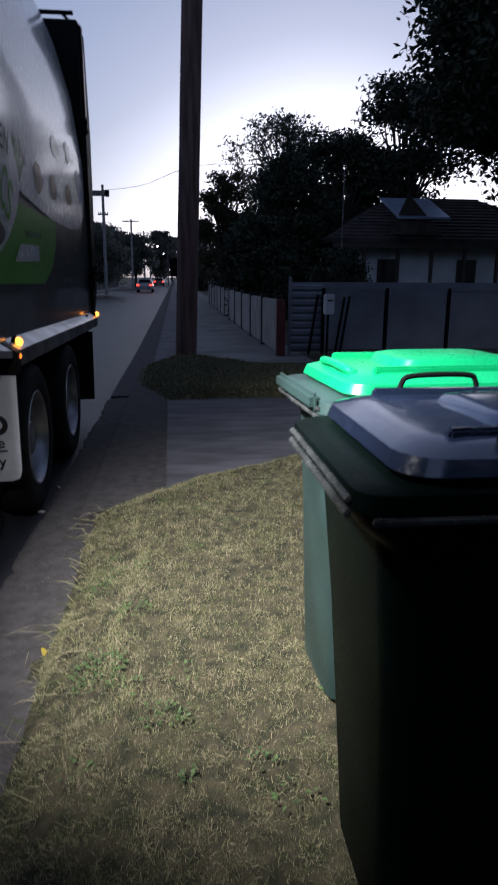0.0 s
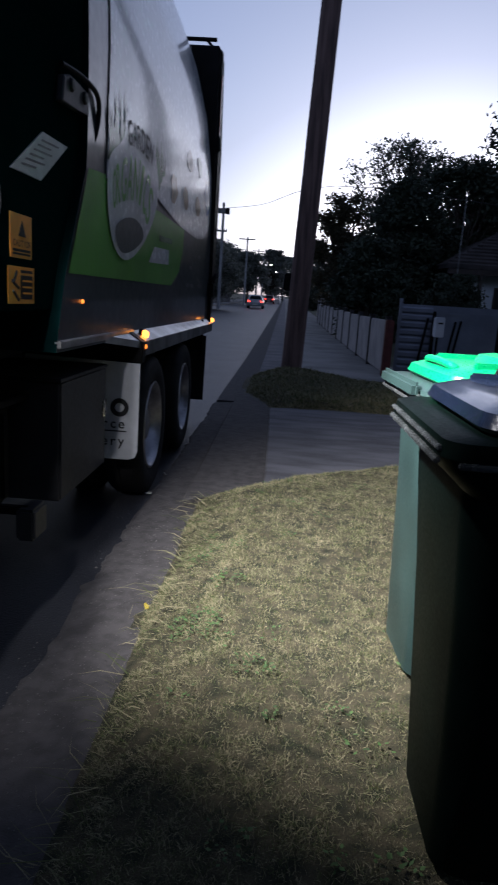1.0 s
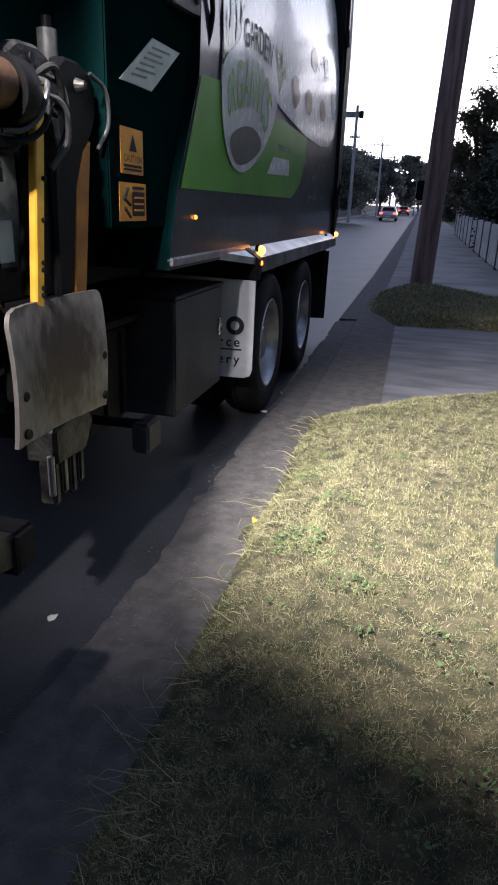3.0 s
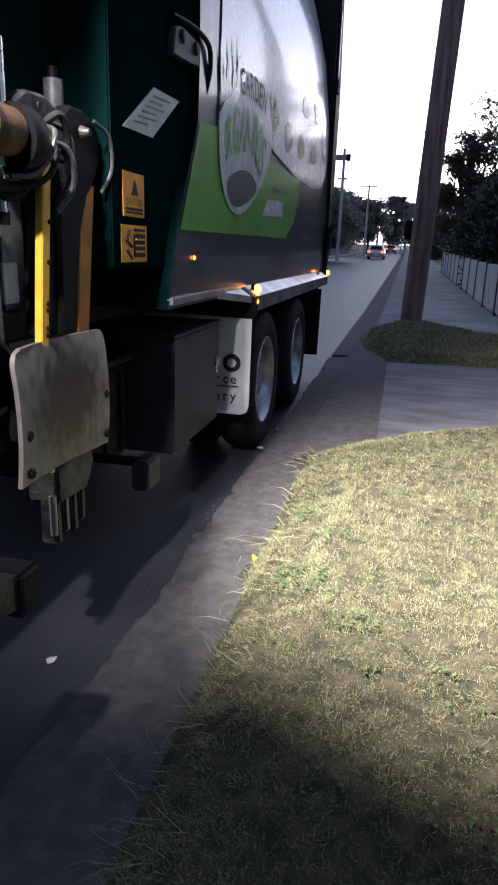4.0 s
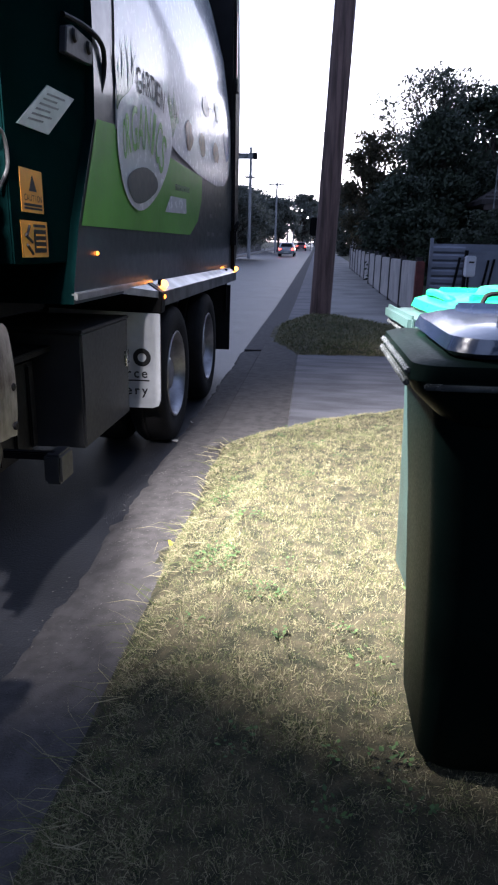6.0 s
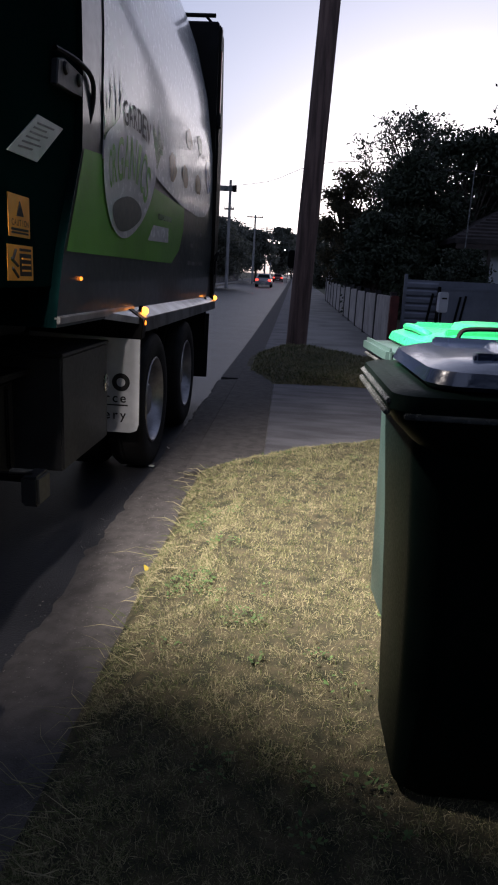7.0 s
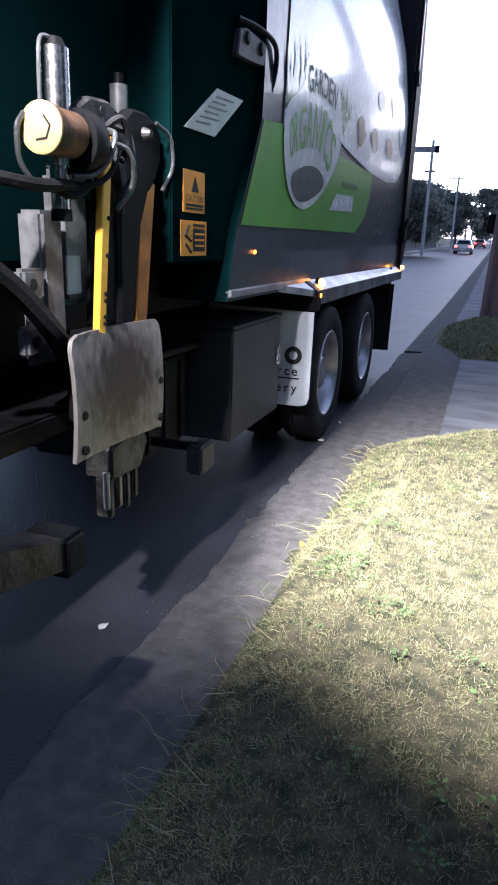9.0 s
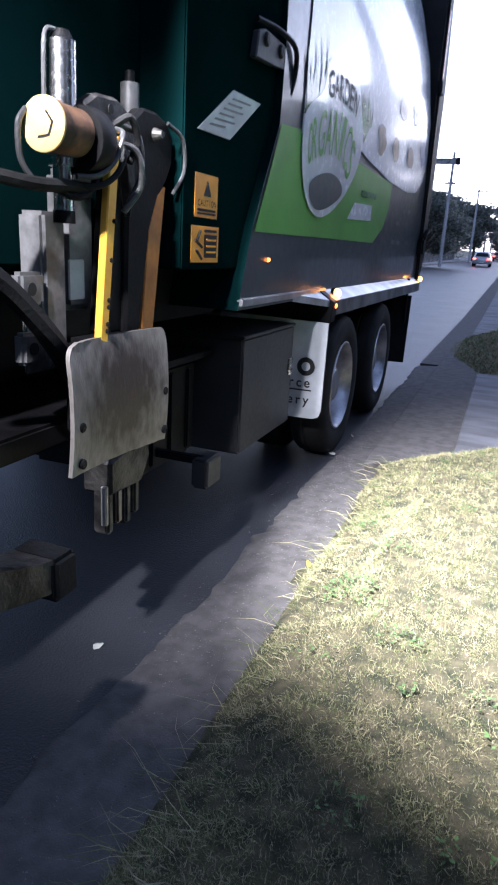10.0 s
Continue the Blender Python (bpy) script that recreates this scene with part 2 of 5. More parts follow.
# ---- shaping helpers ----


def part(name, bm, mat, parent=None, label="", smooth=False):
    me = bpy.data.meshes.new(name)
    bmesh.ops.recalc_face_normals(bm, faces=bm.faces)
    bm.to_mesh(me)
    bm.free()
    me.materials.append(M[mat])
    if smooth:
        for p in me.polygons:
            p.use_smooth = True
        me.set_sharp_from_angle(angle=radians(38))
    ob = new(name, me)
    if parent is not None:
        ob.parent = parent
    if label:
        ob["label"] = label
    return ob


def thing(name, label, category, at=(0, 0, 0), turn=0, group="", kind=""):
    ob = new(name)
    ob.empty_display_size = 0.1
    ob.matrix_basis = pose(*at, 0, 0, turn)
    return tagged(ob, label, category, group, kind)


def structure(name, bm, mat, label, smooth=False):
    return tagged(part(name, bm, mat, None, "", smooth), label, "", "", "structure")


def box(x0, x1, y0, y1, z0, z1, bevel=0.0, bm=None, m=None):
    bm = bm or bmesh.new()
    geo = bmesh.ops.create_cube(bm, size=1)["verts"]
    for v in geo:
        v.co = Vector(((x0 + x1) / 2 + v.co.x * (x1 - x0), (y0 + y1) / 2 + v.co.y * (y1 - y0), (z0 + z1) / 2 + v.co.z * (z1 - z0)))
    if bevel:
        edges = list({e for v in geo for e in v.link_edges})
        geo = list({v for f in bmesh.ops.bevel(bm, geom=edges, offset=bevel, segments=2, affect='EDGES')["faces"] for v in f.verts} | {v for v in geo if v.is_valid})
    if m is not None:
        bmesh.ops.transform(bm, matrix=m, verts=geo)
    return bm


def rod(a, b, r, r2=None, n=16, bm=None, caps=True):
    bm = bm or bmesh.new()
    a, b = Vector(a), Vector(b)
    d = b - a
    m = Matrix.Translation((a + b) / 2) @ d.to_track_quat('Z', 'Y').to_matrix().to_4x4()
    bmesh.ops.create_cone(bm, cap_ends=caps, segments=n, radius1=r, radius2=r if r2 is None else r2, depth=d.length, matrix=m)
    return bm


def tube(points, r, bm=None, n=8):
    """A round hose or bar through the points, smoothed."""
    bm = bm or bmesh.new()
    pts = [Vector(p) for p in points]
    fine = []
    for i in range(len(pts) - 1):
        p0, p1, p2, p3 = pts[max(i - 1, 0)], pts[i], pts[i + 1], pts[min(i + 2, len(pts) - 1)]
        for k in range(5):
            t = k / 5
            fine.append(0.5 * (2 * p1 + (p2 - p0) * t + (2 * p0 - 5 * p1 + 4 * p2 - p3) * t * t + (3 * p1 - p0 - 3 * p2 + p3) * t ** 3))
    fine.append(pts[-1])
    rings = []
    for i, p in enumerate(fine):
        d = (fine[min(i + 1, len(fine) - 1)] - fine[max(i - 1, 0)]).normalized()
        q = d.to_track_quat('Z', 'Y')
        rings.append([bm.verts.new(p + q @ Vector((r * math.cos(a), r * math.sin(a), 0))) for a in (2 * math.pi * k / n for k in range(n))])
    for u, v in zip(rings, rings[1:]):
        for k in range(n):
            bm.faces.new((u[k], u[(k + 1) % n], v[(k + 1) % n], v[k]))
    bm.faces.new(rings[0])
    bm.faces.new(rings[-1])
    return bm


def prism(outline, axis, a, b, bevel=0.0, bm=None):
    """A plate with that outline in the two other axes, from a to b along axis."""
    bm = bm or bmesh.new()

    def at(p, w):
        return {'x': (w, p[0], p[1]), 'y': (p[0], w, p[1]), 'z': (p[0], p[1], w)}[axis]
    lo, hi = [bm.verts.new(at(p, a)) for p in outline], [bm.verts.new(at(p, b)) for p in outline]
    n = len(outline)
    bm.faces.new(lo)
    bm.faces.new(hi)
    for i in range(n):
        bm.faces.new((lo[i], lo[(i + 1) % n], hi[(i + 1) % n], hi[i]))
    if bevel:
        bmesh.ops.bevel(bm, geom=list(bm.edges), offset=bevel, segments=1, affect='EDGES')
    return bm


def lathe(profile, origin, axis='x', n=36, bm=None):
    """Turns (radius, along) pairs about an axis through origin."""
    bm = bm or bmesh.new()
    rings = []
    for r, w in profile:
        ring = []
        for k in range(n):
            c, s = r * math.cos(2 * math.pi * k / n), r * math.sin(2 * math.pi * k / n)
            p = {'x': (w, c, s), 'y': (c, w, s), 'z': (c, s, w)}[axis]
            ring.append(bm.verts.new(Vector(origin) + Vector(p)))
        rings.append(ring)
    for u, v in zip(rings, rings[1:]):
        for k in range(n):
            bm.faces.new((u[k], u[(k + 1) % n], v[(k + 1) % n], v[k]))
    return bm


def rise(y):
    """The street climbs gently in the distance."""
    return 0.012 * max(0.0, y - 17)

# ---- ground, road, verge, driveway ----
STEPS = [-40, -12, -4, 0, 4, 8, 12, 16, 24, 32, 45, 60, 80, 110, 160, 240, 400, 900]


def strip(x0, x1, z, y0=-40, y1=900, bm=None, cols=1, thick=0.0):
    bm = bm or bmesh.new()
    ys = [y0] + [y for y in STEPS if y0 < y < y1] + [y1]
    rows = []
    for y in ys:
        rows.append([bm.verts.new((x0 + (x1 - x0) * k / cols, y, z + rise(y))) for k in range(cols + 1)])
    for u, v in zip(rows, rows[1:]):
        for k in range(cols):
            bm.faces.new((u[k], u[k + 1], v[k + 1], v[k]))
    if thick:
        made = bmesh.ops.extrude_face_region(bm, geom=list(bm.faces))["geom"]
        for v in made:
            if isinstance(v, bmesh.types.BMVert):
                v.co.z -= thick
    return bm


structure("ground", strip(-900, 900, -0.22), "field", "dry open ground beyond the street")
structure("road", strip(-7.6, -0.90, -0.18, thick=0.06), "asphalt", "dark worn asphalt road")
structure("gutter", strip(-0.97, -0.50, -0.135, 9.0, 300, thick=0.10), "gutter", "dusty gutter beside the road further on")
bm = bmesh.new()
rows = []
for k in range(300):
    y = -6 + 0.05 * k
    rag = 0.05 * noise.noise((y * 1.1, 1, 0)) + 0.03 * noise.noise((y * 4, 2, 0)) + 0.03 * noise.noise((y * 13, 3, 0)) + 0.02 * noise.noise((y * 31, 4, 0))
    rows.append([bm.verts.new((x, y, z + (0.006 * noise.noise((x * 9, y * 9, 1)) + 0.003 * noise.noise((x * 30, y * 30, 1))) * (-0.18 < z < -0.136))) for x, z in ((-1.0 + rag, -0.19), (-0.985 + rag, -0.172), (-0.955 + rag, -0.160), (-0.80, -0.150), (-0.5, -0.135))])
for u, v in zip(rows, rows[1:]):
    for i in range(4):
        bm.faces.new((u[i], u[i + 1], v[i + 1], v[i]))
structure("gutter_edge", bm, "gutter", "dusty gritty gutter strip with a crumbling edge", True)
structure("far_pavement", strip(-10.5, -7.6, -0.03, thick=0.18), "path", "pale kerb and footpath across the road")
structure("yard", strip(2.35, 60, -0.02, -12, 900, thick=0.18), "field", "dark garden ground behind the fence")


def wander(y, key):
    return 0.05 * noise.noise((y * 1.7, 3, key)) + 0.025 * noise.noise((y * 7, 5, key))


def near_verge(x, y):
    """Height and nearness to the edge of the mown verge."""
    cut = ((x + 0.6) * 0.56 - (y - 4.3) * 0.5) / 0.75
    edge = min((x + 0.62 - wander(y, 1)) / 0.3, (cut - wander(x * 2, 2)) / 0.25, (4.86 + 0.62 * x - y + wander(x, 3)) / 0.2, 1)
    return -0.15 + 0.15 * max(0, edge) ** 0.6 + 0.012 * noise.noise((x * 4, y * 4, 0)) * (edge > 0.05), edge


def far_verge(x, y):
    cut = ((x + 0.6) * 1.3 + (y - 9.5) * 0.4) / 1.36
    edge = min((x + 0.62 - wander(y, 4)) / 0.5, (cut - wander(x * 2, 5)) / 0.5, (y - 8.15 + wander(x, 6)) / 0.35, (11.95 - y - 0.5 * max(0, x - 0.6) + 2 * wander(x * 2, 7)) / 0.4, 1)
    return -0.15 + 0.17 * max(0, edge) ** 0.7 + 0.12 * math.exp(-((x - 0.1) / 0.7) ** 2 - ((y - 11.2) / 0.9) ** 2) + 0.02 * noise.noise((x * 3, y * 3, 0)) * (edge > 0.05), edge


def verge(name, height, x0, x1, y0, y1, label, step=0.08):
    bm = bmesh.new()
    nx, ny = int((x1 - x0) / step), int((y1 - y0) / step)
    rows = [[bm.verts.new((x0 + (x1 - x0) * i / nx, y0 + (y1 - y0) * j / ny, height(x0 + (x1 - x0) * i / nx, y0 + (y1 - y0) * j / ny)[0])) for i in range(nx + 1)] for j in range(ny + 1)]
    for u, v in zip(rows, rows[1:]):
        for k in range(nx):
            bm.faces.new((u[k], u[k + 1], v[k + 1], v[k]))
    return structure(name, bm, "soil", label, True)


verge("verge", near_verge, -0.72, 2.35, -4.0, 6.5, "mown dry grass verge beside the gutter")
verge("verge_mound", far_verge, -0.72, 2.35, 8.05, 12.1, "low grassy mound at the foot of the pole")
structure("driveway_apron", prism([(-0.72, 4.2), (-0.1, 4.7), (-0.18, 8.3), (-0.5, 9.6), (-0.72, 9.6)], 'z', -0.2, -0.095, 0.01), "gutter", "rough grey apron at the foot of the driveway")
bm = bmesh.new()
prism([(-0.19, 4.6), (0.8, 4.6), (2.35, 4.6), (2.35, 8.7), (1.4, 8.7), (-0.225, 8.17)], 'z', -0.2, -0.06, 0.012, bm)
structure("driveway", bm, "concrete", "smooth blue-grey concrete driveway slab")
structure("pavement", strip(-0.02, 2.35, -0.02, 11.7, 300, thick=0.15), "path", "grey footpath between kerb and fence")
structure("kerb", strip(-0.5, -0.02, -0.01, 11.7, 300, thick=0.17), "concrete", "pale concrete kerb")


def blades(name, count, area, height, label, size=(0.02, 0.055), lift=0.6, width=(0.001, 0.0024), patch=0.35, reach=0.0, bend=0.08):
    rng = np.random.default_rng(len(name) * 7 + count)
    x0, x1, y0, y1 = area
    p = []
    for x, y, r in zip(rng.uniform(x0, x1, count), y0 + (y1 - y0) * rng.random(count) ** 1.35, rng.random(count)):
        z, edge = height(x, y)
        if edge > 0.02 - reach and r < 0.72 + patch * (noise.noise((x * 3, y * 3, 1)) + 1.6 * noise.noise((x * 17, y * 17, 4))):
            p.append((x, y, max(z, -0.14) - 0.004))
    p = np.array(p)
    n = len(p)
    ang, tilt = rng.uniform(0, 2 * np.pi, n), rng.uniform(0.05, 1.4, n) * lift
    if reach:
        ang = rng.uniform(2.2, 4.1, n)
    tuft = np.array([1 + 0.55 * noise.noise((x * 13, y * 13, 7)) + 0.5 * noise.noise((x * 38, y * 38, 9)) for x, y, z in p])
    ln, wd = rng.uniform(*size, n) * rng.uniform(0.6, 1.3, n) * np.clip(tuft, 0.3, 2), rng.uniform(*width, n) * np.clip(0.6 + 0.22 * p[:, 1], 0.7, 1.7)
    way = np.column_stack([np.cos(ang) * np.cos(tilt), np.sin(ang) * np.cos(tilt), np.sin(tilt)])
    roll = rng.uniform(-0.9, 0.9, n)[:, None]
    flat = np.column_stack([-np.sin(ang), np.cos(ang), np.zeros(n)])
    up = np.cross(way, flat)
    edgewise = (flat * np.cos(roll) + up * np.sin(roll)) * wd[:, None]
    mid = p + way * ln[:, None] * 0.55
    tip = p + way * ln[:, None] + flat * ln[:, None] * rng.normal(0, bend, (n, 1))
    tip[:, 2] -= ln * 0.25 * np.cos(tilt)
    tip[:, 2] = np.maximum(tip[:, 2], p[:, 2] + 0.003)
    v = np.concatenate([p - edgewise, p + edgewise, mid + edgewise * 0.8, mid - edgewise * 0.8, tip])
    k = np.arange(n)
    quads = np.column_stack([k, k + n, k + 2 * n, k + 3 * n])
    tris = np.column_stack([k + 3 * n, k + 2 * n, k + 4 * n])
    me = bpy.data.meshes.new(name)
    me.from_pydata(v.tolist(), [], quads.tolist() + tris.tolist())
    me.materials.append(M["grass"])
    return tagged(new(name, me), label, "grass", "", "stuff")


blades("verge_thatch", 400000, (-0.65, 0.95, 0.4, 5.45), near_verge, "flattened dry straw of the mown verge", (0.008, 0.030), 0.35, (0.0006, 0.0013), 0.5, 0.0, 0.03)
blades("verge_grass", 320000, (-0.65, 0.95, 0.4, 5.45), near_verge, "short uneven mown grass, green and straw", (0.010, 0.032), 0.95, (0.0005, 0.0011), 0.6, 0.0, 0.04)
blades("mound_grass", 90000, (-0.65, 2.3, 8.1, 12.0), far_verge, "dull green grass round the pole", (0.03, 0.07), 0.9, (0.0012, 0.0024))
blades("edge_grass", 900, (-0.66, -0.45, 0.3, 4.3), near_verge, "long dry stalks hanging over the gutter", (0.05, 0.2), 0.35, (0.0008, 0.0018), 0.5, 0.1, 0.25)



def weeds(spots, label):
    """Small broad-leaved weeds in the mown grass."""
    rng = np.random.default_rng(21)
    bm = bmesh.new()
    for x, y, r, n in spots:
        for _ in range(n):
            a, q = rng.uniform(0, 2 * np.pi), r * rng.random() ** 0.6
            p = Vector((x + q * math.cos(a), y + q * math.sin(a), 0))
            p.z = near_verge(p.x, p.y)[0] + rng.uniform(0.008, 0.035)
            w, ln = rng.uniform(0.003, 0.007), rng.uniform(0.008, 0.02)
            d = Vector((math.cos(a + rng.normal(0, 0.8)), math.sin(a + rng.normal(0, 0.8)), rng.uniform(-0.2, 0.6)))
            c = Vector((-d.y, d.x, rng.uniform(-0.3, 0.3))).normalized() * w
            bm.faces.new([bm.verts.new(v) for v in (p, p + d * ln * 0.5 + c, p + d * ln, p + d * ln * 0.5 - c)])
    return tagged(part("verge_weeds", bm, "weed"), label, "weeds", "", "stuff")


rng = random.Random(8)
weeds([(-0.38, 2.35, 0.11, 150), (-0.30, 2.75, 0.08, 60), (-0.46, 3.05, 0.07, 60), (-0.15, 2.05, 0.07, 50)] + [(rng.uniform(-0.5, 0.9), rng.uniform(1.0, 4.6), rng.uniform(0.02, 0.07), rng.randint(8, 26)) for _ in range(34)], "small bright green weeds among the dry grass")

rng = random.Random(5)
for place, name, mat, label in (((-0.64, 2.68, -0.12), "fallen_leaf", "yellow_leaf", "small yellow leaf lying in the gutter"), ((-0.98, 5.05, -0.165), "paper_scrap", "litter", "pale scrap of paper lying on the road"),
                               ((-1.17, 1.83, -0.179), "paper_scrap", "litter", "pale scrap of paper lying on the road"), ((-1.0, 4.5, -0.165), "paper_scrap", "litter", "pale scrap of paper lying on the road")):
    bm = bmesh.new()
    k = [bm.verts.new((0.03 * math.cos(a) * rng.uniform(0.6, 1), 0.014 * math.sin(a) * rng.uniform(0.6, 1), rng.uniform(0, 0.012))) for a in (i * math.pi / 4 for i in range(8))]
    bm.faces.new(k)
    made = bmesh.ops.extrude_face_region(bm, geom=list(bm.faces))["geom"]
    for v in made:
        if isinstance(v, bmesh.types.BMVert):
            v.co.z += 0.002
    ob = tagged(part(name, bm, mat), label, "litter")
    ob.matrix_basis = pose(*place, 0, 0, rng.uniform(0, 180))

# grit in the gutter
rng = np.random.default_rng(3)
n = 3500
p = np.column_stack([rng.normal(-0.86, 0.12, n), rng.uniform(0.6, 7.5, n), np.full(n, -0.133)])
p[:, 2] = np.interp(p[:, 0], [-1.0, -0.95, -0.8, -0.5], [-0.179, -0.158, -0.148, -0.134])
s = rng.uniform(0.0012, 0.0045, n)
corner = np.array([[1, 0, 0], [-0.6, 0.9, 0], [-0.6, -0.9, 0], [0, 0, 0.9]])
v = (p[:, None, :] + corner[None] * s[:, None, None]).reshape(-1, 3)
f = [t for i in range(n) for t in ((4 * i, 4 * i + 1, 4 * i + 3), (4 * i + 1, 4 * i + 2, 4 * i + 3), (4 * i + 2, 4 * i, 4 * i + 3))]
me = bpy.data.meshes.new("gutter_grit")
me.from_pydata(v.tolist(), [], f)
me.materials.append(M["grit"])
tagged(new("gutter_grit", me), "loose grit and small stones along the gutter", "grit", "", "stuff")

# ---- wheelie bins ----


def ring_pts(hx, hy, r, cx, cy, n=5):
    pts = []
    for sx, sy, a0 in ((1, 1, 0), (-1, 1, 90), (-1, -1, 180), (1, -1, 270)):
        for k in range(n):
            a = radians(a0 + 90 * k / (n - 1))
            pts.append((cx + sx * (hx - r) + r * math.cos(a), cy + sy * (hy - r) + r * math.sin(a)))
    return pts


def loft(levels, bm=None, cap=(True, True)):
    """Joins rounded rectangles (half x, half y, corner, centre x, centre y, z)."""
    bm = bm or bmesh.new()
    rings = []
    for hx, hy, r, cx, cy, z in levels:
        rings.append([bm.verts.new((x, y, z)) for x, y in ring_pts(hx, hy, r, cx, cy)])
    n = len(rings[0])
    for u, v in zip(rings, rings[1:]):
        for k in range(n):
            bm.faces.new((u[k], u[(k + 1) % n], v[(k + 1) % n], v[k]))
    if cap[0]:
        bm.faces.new(rings[0])
    if cap[1]:
        bm.faces.new(rings[-1])
    return bm


def wheelie_bin(at, turn, body, lid, label, hoops, dome, toe):
    """toe: how far the foot of the front wall stands forward."""
    b = thing("wheelie_bin", label, "bin", at, turn, "bins on the verge")

    def level(front, back, half, corner, z):
        return ((front + back) / 2, half, corner, (back - front) / 2, 0, z)
    part("body", loft([level(toe - 0.03, 0.20, 0.165, 0.05, 0.0), level(toe, 0.22, 0.185, 0.06, 0.025), level(toe * 0.75 + 0.075, 0.245, 0.215, 0.06, 0.3), level(toe * 0.4 + 0.18, 0.27, 0.235, 0.06, 0.6),
                       level(0.305, 0.29, 0.254, 0.06, 0.90), level(0.308, 0.295, 0.258, 0.06, 0.935)], cap=(True, True)), body, b, smooth=True)
    part("rim", loft([(0.292, 0.260, 0.06, 0.004, 0, 0.875), (0.338, 0.284, 0.05, -0.013, 0, 0.935), (0.350, 0.291, 0.05, -0.015, 0, 0.960), (0.345, 0.288, 0.05, -0.015, 0, 0.99), (0.325, 0.272, 0.05, -0.015, 0, 0.998)]), body, b, smooth=True)
    for s in (-1, 1):
        part("rim_bead", box(-0.34, 0.30, s * 0.290 - 0.006, s * 0.290 + 0.006, 0.945, 0.957, 0.003), "rim_glint", b)
    part("rim_bead", box(-0.373, -0.361, -0.25, 0.25, 0.945, 0.957, 0.003), "rim_glint", b)
    part("rim_bead", box(-0.371, -0.359, -0.25, 0.25, 0.968, 0.978, 0.003), "rim_glint", b)
    cover = part("lid", loft([(0.318, 0.268, 0.06, 0.035, 0, 1.002), (0.33, 0.278, 0.07, 0.035, 0, 1.012), (0.322, 0.272, 0.08, 0.035, 0, 1.038), (0.29, 0.245, 0.09, 0.04, 0, 1.052),
                              (0.27, 0.225, 0.09, 0.05, 0, 1.056 + dome * 0.2)]), lid, b, smooth=True)
    part("raised_panel", loft([(0.19, 0.16, 0.05, 0.09, 0, 1.05 + dome * 0.2), (0.175, 0.145, 0.05, 0.09, 0, 1.058 + dome), (0.15, 0.12, 0.05, 0.09, 0, 1.064 + dome)]), lid, cover, smooth=True)
    for s in (-1, 1):
        part("rib", box(-0.2, 0.24, s * 0.20 - 0.012, s * 0.20 + 0.012, 1.05, 1.066 + dome * 0.4, 0.005), lid, cover)
        if hoops:
            y = s * 0.235
            part("lid_handle", tube([(-0.13, y, 1.04), (-0.125, y, 1.075), (-0.10, y, 1.092), (0.02, y, 1.094), (0.045, y, 1.08), (0.05, y, 1.04)], 0.006), "black_steel", cover, "black wire lid handle")
    part("hinge_bar", rod((0.36, -0.24, 0.99), (0.36, 0.24, 0.99), 0.014), body, b)
    for s in (-1, 1):
        part("hinge_lug", box(0.30, 0.375, s * 0.2 - 0.02, s * 0.2 + 0.02, 0.96, 1.01, 0.006), body, b)
        w = part("wheel", lathe([(0.02, -0.025), (0.085, -0.025), (0.098, -0.015), (0.1, 0.0), (0.098, 0.015), (0.085, 0.025), (0.02, 0.025)], (0.24, s * 0.25, 0.1), 'y', 24), "rubber", b, smooth=True)
        part("hub", rod((0.24, s * 0.25 - 0.028, 0.1), (0.24, s * 0.25 + 0.028, 0.1), 0.03), body, w)
    part("axle", rod((0.24, -0.25, 0.1), (0.24, 0.25, 0.1), 0.011), "black_steel", b)
    return b


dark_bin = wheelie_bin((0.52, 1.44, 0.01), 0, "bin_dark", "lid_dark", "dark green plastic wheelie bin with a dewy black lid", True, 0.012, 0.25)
part("mark", prism([(-0.02, -0.03), (0.0, -0.035), (0.02, -0.02), (0.02, 0.02), (0.0, 0.035), (-0.02, 0.02)], 'y', -0.262, -0.250), "litter", dark_bin, "small pale worn mark").matrix_basis = pose(0.12, 0.0, 0.8, 2.5)
# pale bits coloured bright for the reflective marks on the bin's front
for z in (0.80, 0.77):
    part("reflective_mark", box(-0.268, -0.262, -0.19, -0.178, z, z + 0.012, 0.002), "litter", dark_bin, "tiny pale reflective mark")
green_bin = wheelie_bin((0.63, 2.25, 0.0), 3, "bin_green", "lid_green", "grey-green plastic wheelie bin with a bright green lid", False, 0.03, 0.285)
part("lid_pull", tube([(-0.22, -0.14, 1.045), (-0.25, -0.13, 1.062), (-0.255, 0.0, 1.068), (-0.25, 0.13, 1.062), (-0.22, 0.14, 1.045)], 0.012), "lid_green", green_bin)
part("front_lip", box(-0.385, -0.355, -0.235, 0.235, 0.962, 1.012, 0.012), "bin_green", green_bin, "pale scuffed front lip")

# ---- the garbage truck ----
truck = thing("garbage_truck", "dark green side-loading garbage truck with printed panels, parked at the kerb", "truck", (-2.3, 5.0, -0.15))
TZ = [0.90, 1.30, 1.90, 2.60, 3.20, 3.70, 4.00, 4.30]
TX = [-1.08, -1.08, -1.08, -1.10, -1.17, -1.30, -1.42, -1.60]


def side(z):
    return float(np.interp(z, TZ, TX))


def front(z):
    return float(np.interp(z, [0.9, 1.0, 1.28, 1.76, 2.2, 4.3], [2.78, 2.80, 2.90, 3.19, 3.24, 3.35]))


